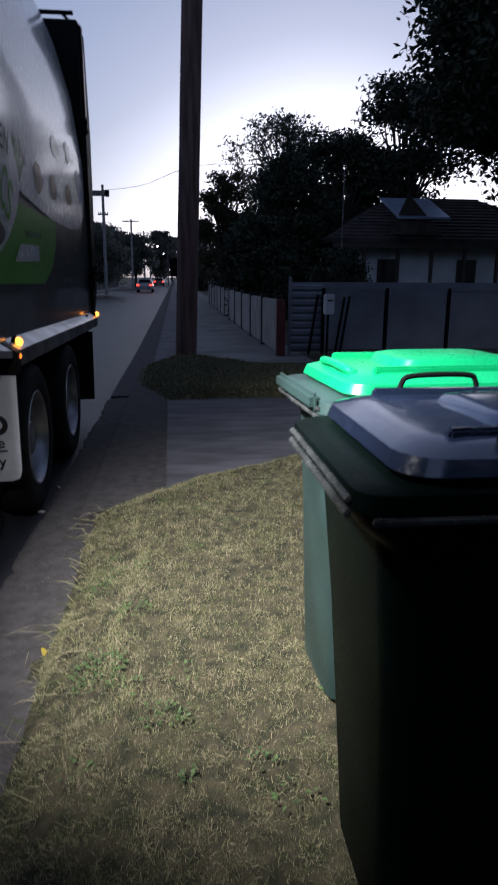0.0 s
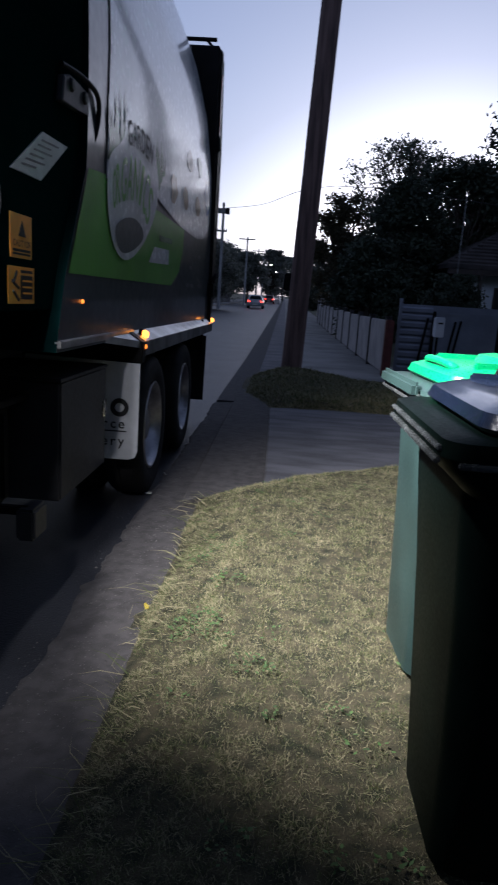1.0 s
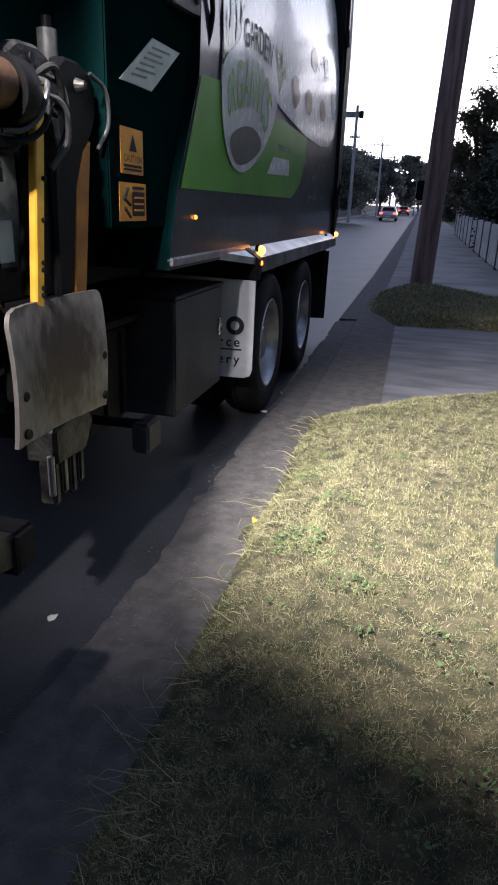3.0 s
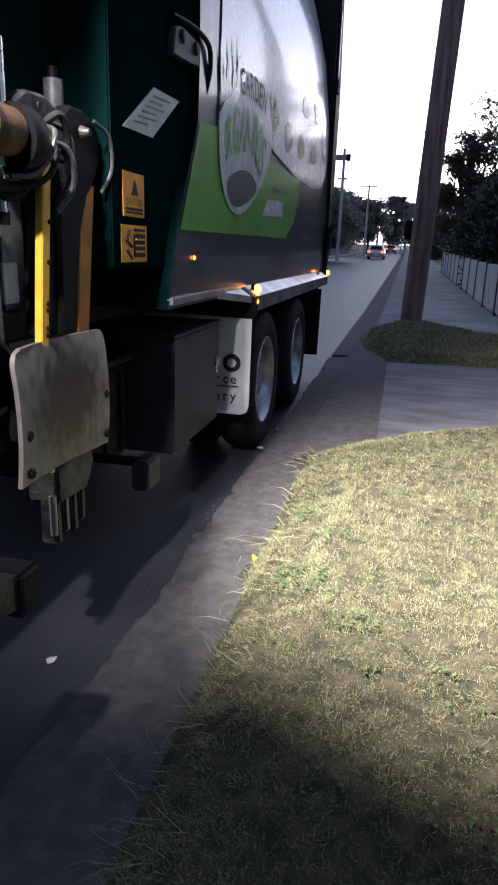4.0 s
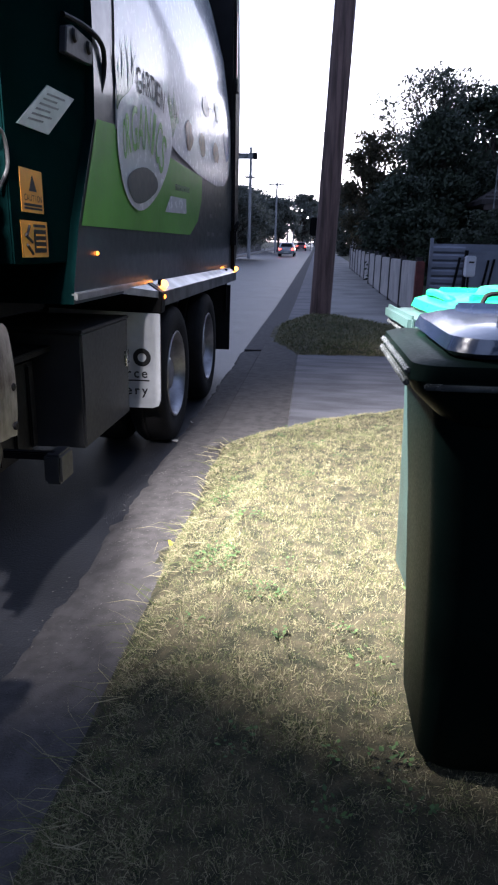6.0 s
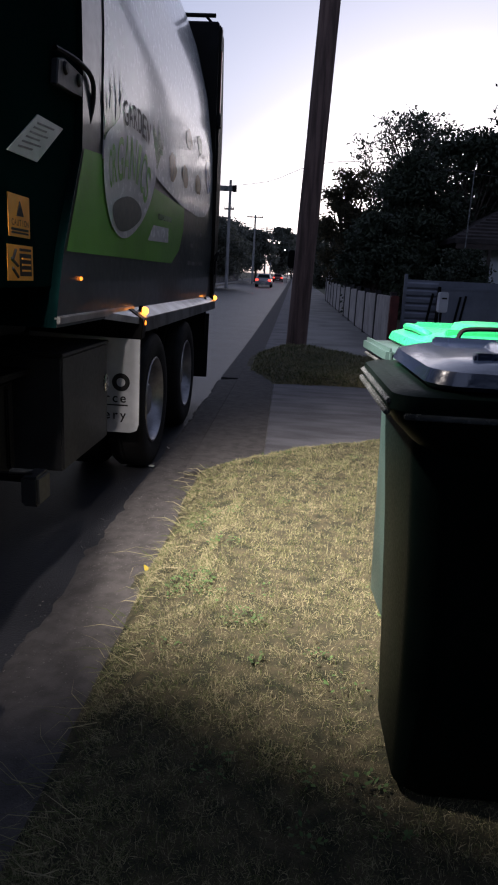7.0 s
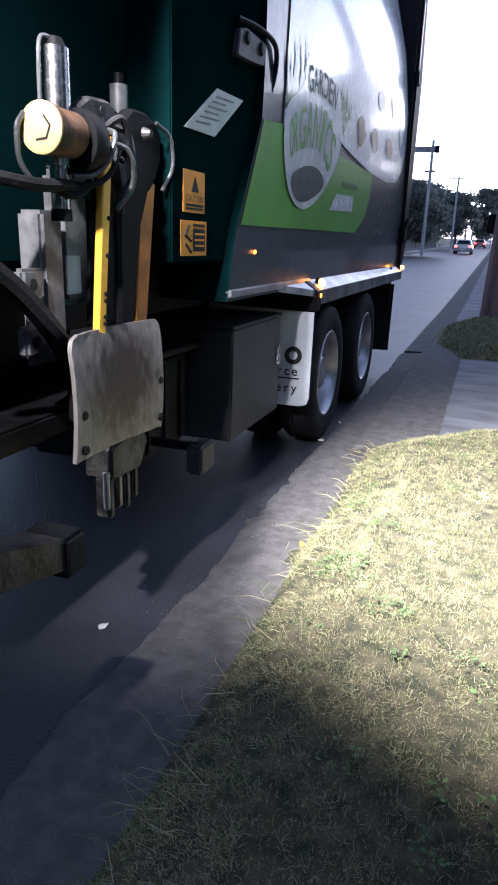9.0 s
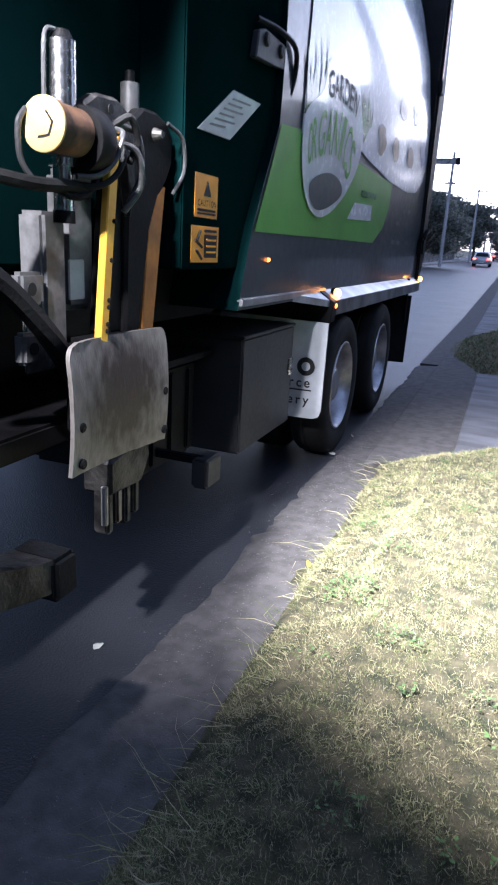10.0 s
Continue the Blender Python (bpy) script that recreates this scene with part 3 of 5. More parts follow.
def tp(name, bm, mat, parent=None, label="", smooth=False):
    """A part of the truck, given where it stands in the street."""
    ob = part(name, bm, mat, parent or truck, label, smooth)
    if parent is None:
        ob.matrix_parent_inverse = truck.matrix_basis.inverted()
    return ob


bm = bmesh.new()
zs = [0.95 + 0.09 * k for k in range(38)]
outer = [[bm.verts.new((side(z), y, z)) for y in (front(z), 5.0, 6.8, 8.25)] for z in zs]
inner = [[bm.verts.new((-4.6 - side(z), y, z)) for y in (front(z), 5.0, 6.8, 8.25)] for z in zs]
for rows in (outer, inner):
    for u, v in zip(rows, rows[1:]):
        for k in range(3):
            bm.faces.new((u[k], u[k + 1], v[k + 1], v[k]))
for u, v in ((outer[0], inner[0]), (outer[-1], inner[-1])):
    for k in range(3):
        bm.faces.new((u[k], u[k + 1], v[k + 1], v[k]))
for k in (0, 3):
    for i in range(len(zs) - 1):
        bm.faces.new((outer[i][k], outer[i + 1][k], inner[i + 1][k], inner[i][k]))
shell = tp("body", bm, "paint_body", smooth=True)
# front faces coloured dark so the lamp-lit step beside the cheek doesn't show
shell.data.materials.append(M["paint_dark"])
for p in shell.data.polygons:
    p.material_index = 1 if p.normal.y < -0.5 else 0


def decal(name, outline, mat, lift, parent=None, label=""):
    """A printed film that follows the curved side; outline in street y and height."""
    bm = bmesh.new()
    bm.faces.new([bm.verts.new((0, y, z)) for y, z in outline])
    for k in range(40):
        z = 1.0 + 0.09 * k
        bmesh.ops.bisect_plane(bm, geom=list(bm.verts) + list(bm.edges) + list(bm.faces), plane_co=(0, 0, z), plane_no=(0, 0, 1))
    for v in bm.verts:
        v.co.x = side(v.co.z) + lift
    return tp(name, bm, mat, parent, label, True)


def rounded(points, turns=2):
    """Corners of a closed outline cut round."""
    for _ in range(turns):
        cut = []
        for (a, b), (c, d) in zip(points, points[1:] + points[:1]):
            cut += [(0.75 * a + 0.25 * c, 0.75 * b + 0.25 * d), (0.25 * a + 0.75 * c, 0.25 * b + 0.75 * d)]
        points = cut
    return points


def oval(cy, cz, ry, rz, n=28, lean=0.0):
    return [(cy + ry * math.cos(a) + lean * math.sin(a), cz + rz * math.sin(a)) for a in (2 * math.pi * k / n for k in range(n))]


green_panel = decal("green_panel", [(2.93, 1.285), (5.53, 1.30), (5.90, 1.42), (6.10, 1.60), (6.15, 1.80), (5.0, 1.80), (3.5, 1.79), (3.21, 1.765)], "art_green", 0.005, label="lime green printed panel")
white_panel = decal("white_panel", [(3.50, 1.77), (4.3, 1.95), (5.04, 1.86), (5.99, 1.80), (7.0, 1.80), (7.53, 1.85), (7.95, 2.0), (8.15, 2.25), (8.18, 2.6), (8.12, 3.0), (8.02, 3.4), (7.95, 4.2), (3.62, 4.2), (3.60, 2.4)], "art_white", 0.007, label="glossy white printed panel")


def tuft(y0, y1, base, tips, key):
    """A printed clump of grass, blade by blade, on the white panel."""
    rng = random.Random(key)
    for k in range(13):
        s = (k + 0.5) / 13
        y = y0 + (y1 - y0) * s
        z = base[0] + (base[1] - base[0]) * s
        top = tips[0] + (tips[1] - tips[0]) * s + rng.uniform(-0.07, 0.10)
        lean = rng.uniform(-0.05, 0.05)
        w = abs(y1 - y0) / 13 * 1.0
        decal("printed_grass", [(y - w, z), (y + w, z), (y + lean + w * 0.5, z + (top - z) * 0.6), (y + lean * 1.6, top), (y + lean - w * 0.5, z + (top - z) * 0.6)], "art_grass", 0.010 + 0.0002 * k, white_panel)


tuft(3.53, 3.96, (1.86, 2.02), (2.10, 2.24), 1)
tuft(4.72, 5.08, (2.02, 2.06), (2.17, 2.22), 2)
decal("printed_grass", [(4.72, 2.06), (4.88, 1.925), (5.08, 2.08)], "art_grass", 0.0095, white_panel)
foot = decal("hand_emblem", rounded([(3.88, 1.39), (3.64, 1.45), (3.52, 1.62), (3.50, 1.78), (3.54, 1.90), (3.78, 2.0), (3.88, 2.07), (3.89, 2.20), (4.127, 2.26), (4.55, 2.265), (4.71, 2.18), (4.79, 2.06), (4.873, 1.939), (4.75, 1.75), (4.563, 1.619), (4.40, 1.53), (4.13, 1.43)]), "art_white", 0.013, label="white emblem with green letters")
decal("dark_heart", rounded([(3.63, 1.55), (3.82, 1.62), (4.10, 1.66), (4.34, 1.63), (4.40, 1.56), (4.12, 1.47), (3.87, 1.43), (3.73, 1.45)]), "art_dark", 0.017, foot)


def letter_mesh(char):
    cu = bpy.data.curves.new("letter", 'FONT')
    cu.body, cu.size, cu.align_x, cu.offset = char, 1.0, 'CENTER', 0.012
    ob = bpy.data.objects.new("letter", cu)
    me = bpy.data.meshes.new_from_object(ob)
    bpy.data.objects.remove(ob)
    bm = bmesh.new()
    bm.from_mesh(me)
    bpy.data.meshes.remove(me)
    return bm


def fan_word(word, low, high, mat, lift, parent, width):
    """Letters that fan along two curves; low and high are lists of (y, z)."""
    for i, c in enumerate(word):
        bm = letter_mesh(c)
        s = (i + 0.5) / len(word)

        def on(curve, s):
            k = s * (len(curve) - 1)
            j = min(int(k), len(curve) - 2)
            return Vector(curve[j]).lerp(Vector(curve[j + 1]), k - j)
        xs = [v.co.x for v in bm.verts]
        mid, half = (max(xs) + min(xs)) / 2, (max(xs) - min(xs)) / 2
        for v in bm.verts:
            u = s + (v.co.x - mid) / max(half, 0.12) * width / len(word)
            u = min(max(u, 0), 1)
            p = on(low, u).lerp(on(high, u), v.co.y / 0.73)
            v.co = Vector((side(p.y) + lift, p.x, p.y))
        tp("letter", bm, mat, parent)


fan_word("ORGANICS", [(3.609, 1.638), (3.718, 1.687), (3.92, 1.736), (4.148, 1.762), (4.335, 1.732), (4.497, 1.644)], [(3.59, 1.82), (3.70, 1.90), (3.95, 1.985), (4.235, 2.018), (4.50, 1.985), (4.68, 1.866)], "art_green", 0.017, foot, 0.46)
fan_word("GARDEN", [(3.925, 2.025), (4.104, 2.049), (4.276, 2.06), (4.439, 2.055), (4.60, 2.038)], [(3.925, 2.164), (4.096, 2.185), (4.266, 2.20), (4.483, 2.205), (4.68, 2.186)], "ink", 0.017, foot, 0.42)
rng = random.Random(2)
for y, z, ry, rz, mat in ((5.52, 2.05, 0.17, 0.11, "art_brown"), (6.15, 2.06, 0.18, 0.10, "art_brown"), (6.93, 2.11, 0.2, 0.10, "art_brown"), (6.40, 2.42, 0.16, 0.09, "art_brown"), (7.1, 2.5, 0.16, 0.09, "art_grass"), (7.75, 2.28, 0.2, 0.17, "art_blue")):
    decal("printed_scrap", rounded([(cy + rng.uniform(-0.05, 0.05), cz + rng.uniform(-0.015, 0.015)) for cy, cz in oval(y, z, ry, rz, 14)]), mat, 0.011, white_panel)
decal("printed_label", [(4.60, 1.43), (5.36, 1.455), (5.36, 1.565), (4.78, 1.545)], "art_white", 0.010, green_panel)
decal("printed_bar", [(4.95, 1.60), (5.5, 1.62), (5.5, 1.66), (4.95, 1.64)], "art_grass", 0.010, green_panel)
for y, z in ((6.65, 1.50), (7.0, 1.52), (7.3, 1.64), (7.0, 1.62), (6.5, 1.33), (6.75, 1.33), (7.05, 1.335), (7.3, 1.34)):
    decal("printed_bar", [(y - 0.1, z - 0.018), (y + 0.1, z - 0.018), (y + 0.1, z + 0.018), (y - 0.1, z + 0.018)], "grey_paint", 0.006)

# tail frame with its rail
tp("tail_frame", prism([(8.26, 0.95), (8.26, 2.2), (8.20, 3.0), (8.22, 4.02), (8.75, 4.02), (8.95, 3.0), (8.85, 1.2), (8.6, 0.95)], 'x', -3.55, -1.07, 0.02), "black_steel")
for x in (-1.09, -3.53):
    tp("tail_post", box(x - 0.045, x + 0.045, 8.28, 8.42, 0.95, 4.0, 0.015), "black_steel")
tp("reflector_strip", box(-1.052, -1.040, 8.32, 8.40, 3.1, 3.75, 0.003), "reflector", label="dull red reflector strip")
for k in range(2):
    tp("rail", rod((-1.12, 8.30 + 0.35 * k, 4.10), (-3.48, 8.30 + 0.35 * k, 4.10), 0.022), "black_steel")
for k in range(9):
    x = -1.14 - 0.28 * k
    tp("rail_brace", rod((x, 8.30, 4.0), (x - 0.1, 8.30, 4.10), 0.015), "black_steel")
tp("hinge", box(-1.07, -1.02, 8.22, 8.38, 2.92, 3.06, 0.012), "black_steel")
tp("tail_latch", box(-1.08, -1.01, 8.16, 8.36, 1.22, 1.42, 0.02), "black_steel")
tp("latch_hook", tube([(-1.03, 8.15, 1.42), (-0.99, 8.2, 1.5), (-1.02, 8.3, 1.46), (-1.04, 8.3, 1.3)], 0.02), "black_steel")

# skirt, fender and lights
tp("skirt_edge", box(-1.095, -1.066, 2.80, 4.2, 0.965, 1.0, 0.005), "steel", label="thin bright skirt edge")
bm = bmesh.new()
top = [(-1.10, 3.45, 1.00), (-1.10, 8.15, 0.99), (-0.985, 8.0, 0.925), (-0.985, 4.15, 0.925)]
low = [(x, y, z - 0.04) for x, y, z in top]
u, v = [bm.verts.new(p) for p in top], [bm.verts.new(p) for p in low]
bm.faces.new(u), bm.faces.new(v)
for k in range(4):
    bm.faces.new((u[k], u[(k + 1) % 4], v[(k + 1) % 4], v[k]))
fender = tp("fender", bm, "steel", label="long sloping silver wheel cover")
tp("fender_front", prism([(-1.9, 0.80), (-0.985, 0.80), (-0.975, 0.925), (-1.08, 0.995), (-1.9, 1.0)], 'y', 4.06, 4.16, 0.006), "black_steel", fender)
tp("fender_valance", box(-0.995, -0.98, 4.15, 8.0, 0.84, 0.93, 0.004), "grey_paint", fender)
for y, z, r, mat, x in ((4.30, 0.965, 0.028, "amber", -1.02), (4.13, 0.90, 0.018, "amber_dim", -0.985), (8.12, 0.965, 0.028, "amber", -1.0), (3.13, 1.165, 0.010, "amber_dim", -1.075)):
    bm = bmesh.new()
    bmesh.ops.create_uvsphere(bm, u_segments=12, v_segments=8, radius=r)
    bmesh.ops.translate(bm, verts=bm.verts, vec=(x, y, z))
    lamp = tp("marker_light", bm, mat, None, "lit amber marker light", True)
    tp("lamp_base", lathe([(0.001, -0.02), (r * 1.2, -0.02), (r * 1.25, 0.0), (r * 0.9, 0.002)], (x - r * 0.5, y, z), 'x', 14), "black_steel", lamp)

# mud flap
flap = tp("mud_flap", prism([(-1.7, 0.82), (-0.985, 0.80), (-0.99, 0.25), (-1.005, 0.21), (-1.045, 0.195), (-1.7, 0.195)], 'y', 4.02, 4.035, 0.002), "flap_white", label="white mud flap with black print")
bm = bmesh.new()
n = 28
for r0, r1 in ((0.028, 0.058),):
    a = [[bm.verts.new((-1.105 + r * math.cos(t), 4.014, 0.525 + r * math.sin(t))) for t in (2 * math.pi * k / n for k in range(n))] for r in (r0, r1)]
    for k in range(n):
        bm.faces.new((a[0][k], a[0][(k + 1) % n], a[1][(k + 1) % n], a[1][k]))
tp("ring_mark", bm, "ink", flap)
for word, z in (("rce", 0.395), ("ery", 0.285)):
    for i, c in enumerate(word):
        bm = letter_mesh(c)
        for v in bm.verts:
            v.co = Vector((-1.195 + 0.052 * i + v.co.x * 0.085, 4.014, z + v.co.y * 0.085))
        tp("letter", bm, "ink", flap)
tp("line_mark", box(-1.24, -1.06, 4.013, 4.016, 0.372, 0.380), "ink", flap)
tp("rear_flap", prism([(-1.5, 0.80), (-1.0, 0.80), (-1.01, 0.06), (-1.5, 0.05)], 'y', 7.62, 7.64, 0.003), "rubber", label="black rubber rear flap")
tp("fender_stay", rod((-1.05, 7.6, 0.98), (-1.05, 7.6, 0.5), 0.015), "black_steel")

# wheels
WZ = 0.313
for y in (4.63, 6.07):
    for x, outside in ((-1.0, True), (-3.6, False)):
        s = 1 if outside else -1
        c = (x, y, WZ)
        wheel = tp("wheel", rod((x - 0.28 * s, y, WZ), (x - 0.2 * s, y, WZ), 0.12), "black_steel")
        for dx in (0.0, -0.33):
            tp("tyre", lathe([(0.30, (dx - 0.25) * s), (0.42, (dx - 0.26) * s), (0.47, (dx - 0.245) * s), (0.492, (dx - 0.215) * s), (0.492, (dx - 0.16) * s), (0.482, (dx - 0.15) * s), (0.492, (dx - 0.14) * s), (0.492, (dx - 0.055) * s),
                                 (0.475, (dx - 0.02) * s), (0.44, (dx - 0.002) * s), (0.38, dx * s), (0.325, (dx - 0.012) * s), (0.30, (dx - 0.03) * s), (0.30, (dx - 0.25) * s)], c, 'x', 48), "rubber", wheel, "black dusty tyre", True)
        tp("rim", lathe([(0.312, -0.012 * s), (0.302, -0.006 * s), (0.29, -0.016 * s), (0.278, -0.07 * s), (0.262, -0.13 * s), (0.20, -0.155 * s), (0.13, -0.16 * s), (0.12, -0.07 * s), (0.105, -0.055 * s), (0.001, -0.05 * s)], c, 'x', 40), "alloy", wheel, "polished alloy rim", True)
        for k in range(10):
            a = 2 * math.pi * k / 10
            tp("wheel_nut", rod((x - 0.155 * s, y + 0.165 * math.cos(a), WZ + 0.165 * math.sin(a)), (x - 0.115 * s, y + 0.165 * math.cos(a), WZ + 0.165 * math.sin(a)), 0.016, 0.012, 6), "steel", wheel)
    tp("axle", rod((-3.4, y, WZ), (-1.2, y, WZ), 0.07), "black_steel")
for x in (-1.85, -2.75):
    tp("chassis_rail", box(x - 0.05, x + 0.05, -0.6, 8.5, 0.62, 0.9, 0.01), "black_steel")

# tool boxes under the body
locker = tp("tool_box", box(-1.95, -1.155, 3.07, 3.88, 0.20, 0.79, 0.012), "box_grey", label="dark grey steel tool box")
tp("lid_flange", box(-1.96, -1.147, 3.062, 3.888, 0.785, 0.802, 0.005), "box_grey", locker)
tp("paddle_latch", loft([(0.006, 0.03, 0.005, 0, 0, 0), (0.009, 0.034, 0.006, 0, 0, 0.05), (0.006, 0.03, 0.005, 0, 0, 0.1)]), "chrome", locker).matrix_basis = pose(-1.15, 3.83, 0.50)
tank = tp("black_tank", box(-1.95, -1.36, 2.45, 2.98, 0.22, 0.70, 0.03), "black_steel", label="black tank with vertical ribs")
for k in range(3):
    tp("tank_rib", box(-1.365, -1.345, 2.52 + 0.17 * k, 2.56 + 0.17 * k, 0.26, 0.66, 0.008), "black_steel", tank)
tp("tank_shelf", box(-1.95, -1.30, 2.3, 3.05, 0.70, 0.73, 0.006), "black_steel")
step = tp("step_bracket", box(-1.5, -1.12, 2.56, 2.60, 0.30, 0.335, 0.006), "black_steel")
tp("step_pad", box(-1.16, -1.08, 2.53, 2.68, 0.20, 0.335, 0.012), "box_grey", step, "scuffed dark grey step pad")

# hopper wall ahead of the body
HX, PX = -1.30, -1.12
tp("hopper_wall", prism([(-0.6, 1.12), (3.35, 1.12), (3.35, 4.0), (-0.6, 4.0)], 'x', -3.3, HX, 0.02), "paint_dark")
tp("hopper_floor", box(-3.3, -1.42, -0.6, 3.3, 0.88, 1.118, 0.01), "black_steel")
bracket = tp("lamp_bracket", prism([(2.874, 1.954), (2.90, 2.06), (2.98, 2.085), (3.29, 2.085), (3.33, 2.0), (3.09, 1.975)], 'x', PX + 0.002, -1.085, 0.006), "box_grey", label="grey side lamp bracket")
for y, mat in ((2.98, "ink"), (3.16, "ink")):
    tp("side_lens", lathe([(0.001, 0.012), (0.022, 0.010), (0.028, 0.0), (0.028, -0.004)], (-1.083, y, 2.045), 'x', 16), mat, bracket, smooth=True)
tp("bracket_bar", tube([(-1.10, 2.90, 2.10), (-1.08, 3.10, 2.115), (-1.07, 3.29, 2.105), (-1.07, 3.345, 2.05), (-1.08, 3.345, 1.96), (-1.10, 3.31, 1.86)], 0.012), "black_steel", smooth=True)


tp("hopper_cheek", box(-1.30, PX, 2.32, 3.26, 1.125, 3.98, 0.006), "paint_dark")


def hop(name, y0, y1, z0, z1, mat, lift=0.004, parent=None, label=""):
    return tp(name, prism([(y0, z0), (y1, z0), (y1, z1), (y0, z1)], 'x', PX + lift - 0.003, PX + lift), mat, parent, label)


w1 = hop("warning_sticker", 2.411, 2.613, 1.316, 1.471, "sticker", label="orange warning sticker")
tp("triangle", prism([(2.484, 1.393), (2.549, 1.393), (2.516, 1.449)], 'x', PX + 0.003, PX + 0.007), "ink", w1)
for i, c in enumerate("CAUTION"):
    bm = letter_mesh(c)
    for v in bm.verts:
        v.co = Vector((PX + 0.007, 2.441 + 0.0237 * i + v.co.x * 0.029, 1.357 + v.co.y * 0.033))
    tp("letter", bm, "ink", w1)
hop("print_bar", 2.432, 2.592, 1.339, 1.348, "ink", 0.007, w1)
hop("print_bar", 2.432, 2.592, 1.327, 1.334, "ink", 0.007, w1)
w2 = hop("warning_sticker", 2.389, 2.635, 1.152, 1.286, "sticker", label="orange pictogram warning sticker")
hop("print_block", 2.501, 2.613, 1.169, 1.255, "ink", 0.007, w2)
for k in range(3):
    hop("print_line", 2.514, 2.600, 1.187 + 0.0224 * k, 1.194 + 0.0224 * k, "sticker", 0.010, w2)
hop("print_bar", 2.501, 2.613, 1.264, 1.274, "ink", 0.007, w2)
for a, b in (((2.462, 1.268), (2.428, 1.225)), ((2.419, 1.234), (2.480, 1.208)), ((2.428, 1.199), (2.480, 1.165))):
    tp("pictogram", rod((PX + 0.005, *a), (PX + 0.005, *b), 0.006, n=6), "ink", w2)
plate = tp("data_plate", prism([(2.42, 1.616), (2.71, 1.621), (3.03, 1.812), (2.73, 1.803)], 'x', PX, PX + 0.005), "plate", label="tilted pale data plate")
for k in range(6):
    o = Vector((2.42, 1.616)).lerp(Vector((2.73, 1.803)), 0.14 + 0.13 * k)
    d = Vector((0.315, 0.02)).normalized()
    a, b = o + d * 0.05, o + d * (0.19 + 0.05 * (k % 2))
    tp("print_line", prism([tuple(a), tuple(b), (b.x + 0.012, b.y + 0.008), (a.x + 0.012, a.y + 0.008)], 'x', PX + 0.005, PX + 0.007), "grey_paint", plate)

# work lamp above the view
for y, x in ((1.25, -1.10), (0.15, -0.88)):
    lamp = tp("work_lamp", box(x - 0.16, x, y - 0.09, y + 0.09, 2.66, 2.80, 0.02), "black_steel", label="black work lamp high on the hopper")
    tp("lamp_arm", box(-1.32, x - 0.15, y - 0.02, y + 0.02, 2.71, 2.75, 0.006), "black_steel", lamp)

def flowing(points, steps=5):
    """The same bends as a smooth curve."""
    p = [Vector(q) for q in points]
    p = [p[0] * 2 - p[1]] + p + [p[-1] * 2 - p[-2]]
    out = []
    for a, b, c, d in zip(p, p[1:], p[2:], p[3:]):
        for k in range(steps):
            t = k / steps
            out.append(tuple(0.5 * (2 * b + (c - a) * t + (2 * a - 5 * b + 4 * c - d) * t * t + (3 * b - a - 3 * c + d) * t ** 3)))
    return out + [tuple(points[-1])]


# ---- lifting arm, folded ----
arm = thing("lifting_arm", "folded hydraulic bin-lifting arm with yellow bars and worn steel", "lifting arm", (-1.2, 1.8, 0.3))


def ap(name, bm, mat, parent=None, label="", smooth=False):
    ob = part(name, bm, mat, parent or arm, label, smooth)
    if parent is None:
        ob.matrix_parent_inverse = arm.matrix_basis.inverted()
    return ob


ap("mast", box(-1.30, -1.21, 1.66, 1.765, 0.84, 1.285, 0.012), "grey_paint", label="pale grey steel mast")
ap("mast_flange", box(-1.235, -1.22, 1.585, 1.69, 0.84, 1.02, 0.006), "grey_paint")
ap("mast", box(-1.32, -1.24, 1.80, 1.955, 1.0, 1.41, 0.02), "grey_paint", label="pale grey steel mast")
ap("mast_plate", box(-1.24, -1.232, 1.805, 1.884, 1.035, 1.155, 0.003), "plate")
for z in (0.915, 1.078):
    lug = ap("mast_lug", box(-1.24, -1.20, 1.55, 1.65, z - 0.045, z + 0.045, 0.01), "grey_paint")
    ap("lug_hole", rod((-1.205, 1.59, z), (-1.196, 1.59, z), 0.018, n=16), "ink", lug)
ap("cylinder", rod((-1.16, 1.69, 1.40), (-1.16, 1.695, 1.70), 0.038, n=28), "chrome", label="polished hydraulic rod", smooth=True)
ap("cylinder_cap", rod((-1.16, 1.695, 1.70), (-1.16, 1.695, 1.725), 0.034, 0.022, n=20), "black_steel", smooth=True)
ap("cylinder", rod((-1.16, 1.69, 1.285), (-1.16, 1.69, 1.40), 0.027, n=24), "chrome", label="polished hydraulic rod", smooth=True)
ap("cylinder_sleeve", rod((-1.16, 1.69, 1.255), (-1.16, 1.69, 1.288), 0.030, n=24), "black_steel", smooth=True)
ap("cylinder", rod((-1.22, 2.13, 1.44), (-1.22, 2.13, 1.70), 0.03, n=24), "grey_paint", label="grey hydraulic cylinder", smooth=True)
ap("cylinder_cap", rod((-1.22, 2.13, 1.70), (-1.22, 2.13, 1.735), 0.016, n=16), "black_steel", smooth=True)
pin = ap("pivot_pin", lathe([(0.001, 1.600), (0.061, 1.600), (0.065, 1.606), (0.065, 1.63), (0.060, 1.633), (0.060, 1.735)], (-1.12, -0.04, 1.483), 'y', 36), "rust", smooth=True)
ap("pin_face", lathe([(0.001, 1.596), (0.060, 1.596), (0.0655, 1.600), (0.0655, 1.606)], (-1.12, -0.04, 1.483), 'y', 36), "pale_yellow", pin, "yellow painted pin end", True)
bm = bmesh.new()
hexa = [(0.036 * math.cos(a), 0.036 * math.sin(a)) for a in (math.pi / 3 * k + 0.12 for k in range(6))]
inr = [(0.029 * math.cos(a), 0.029 * math.sin(a)) for a in (math.pi / 3 * k + 0.12 for k in range(6))]
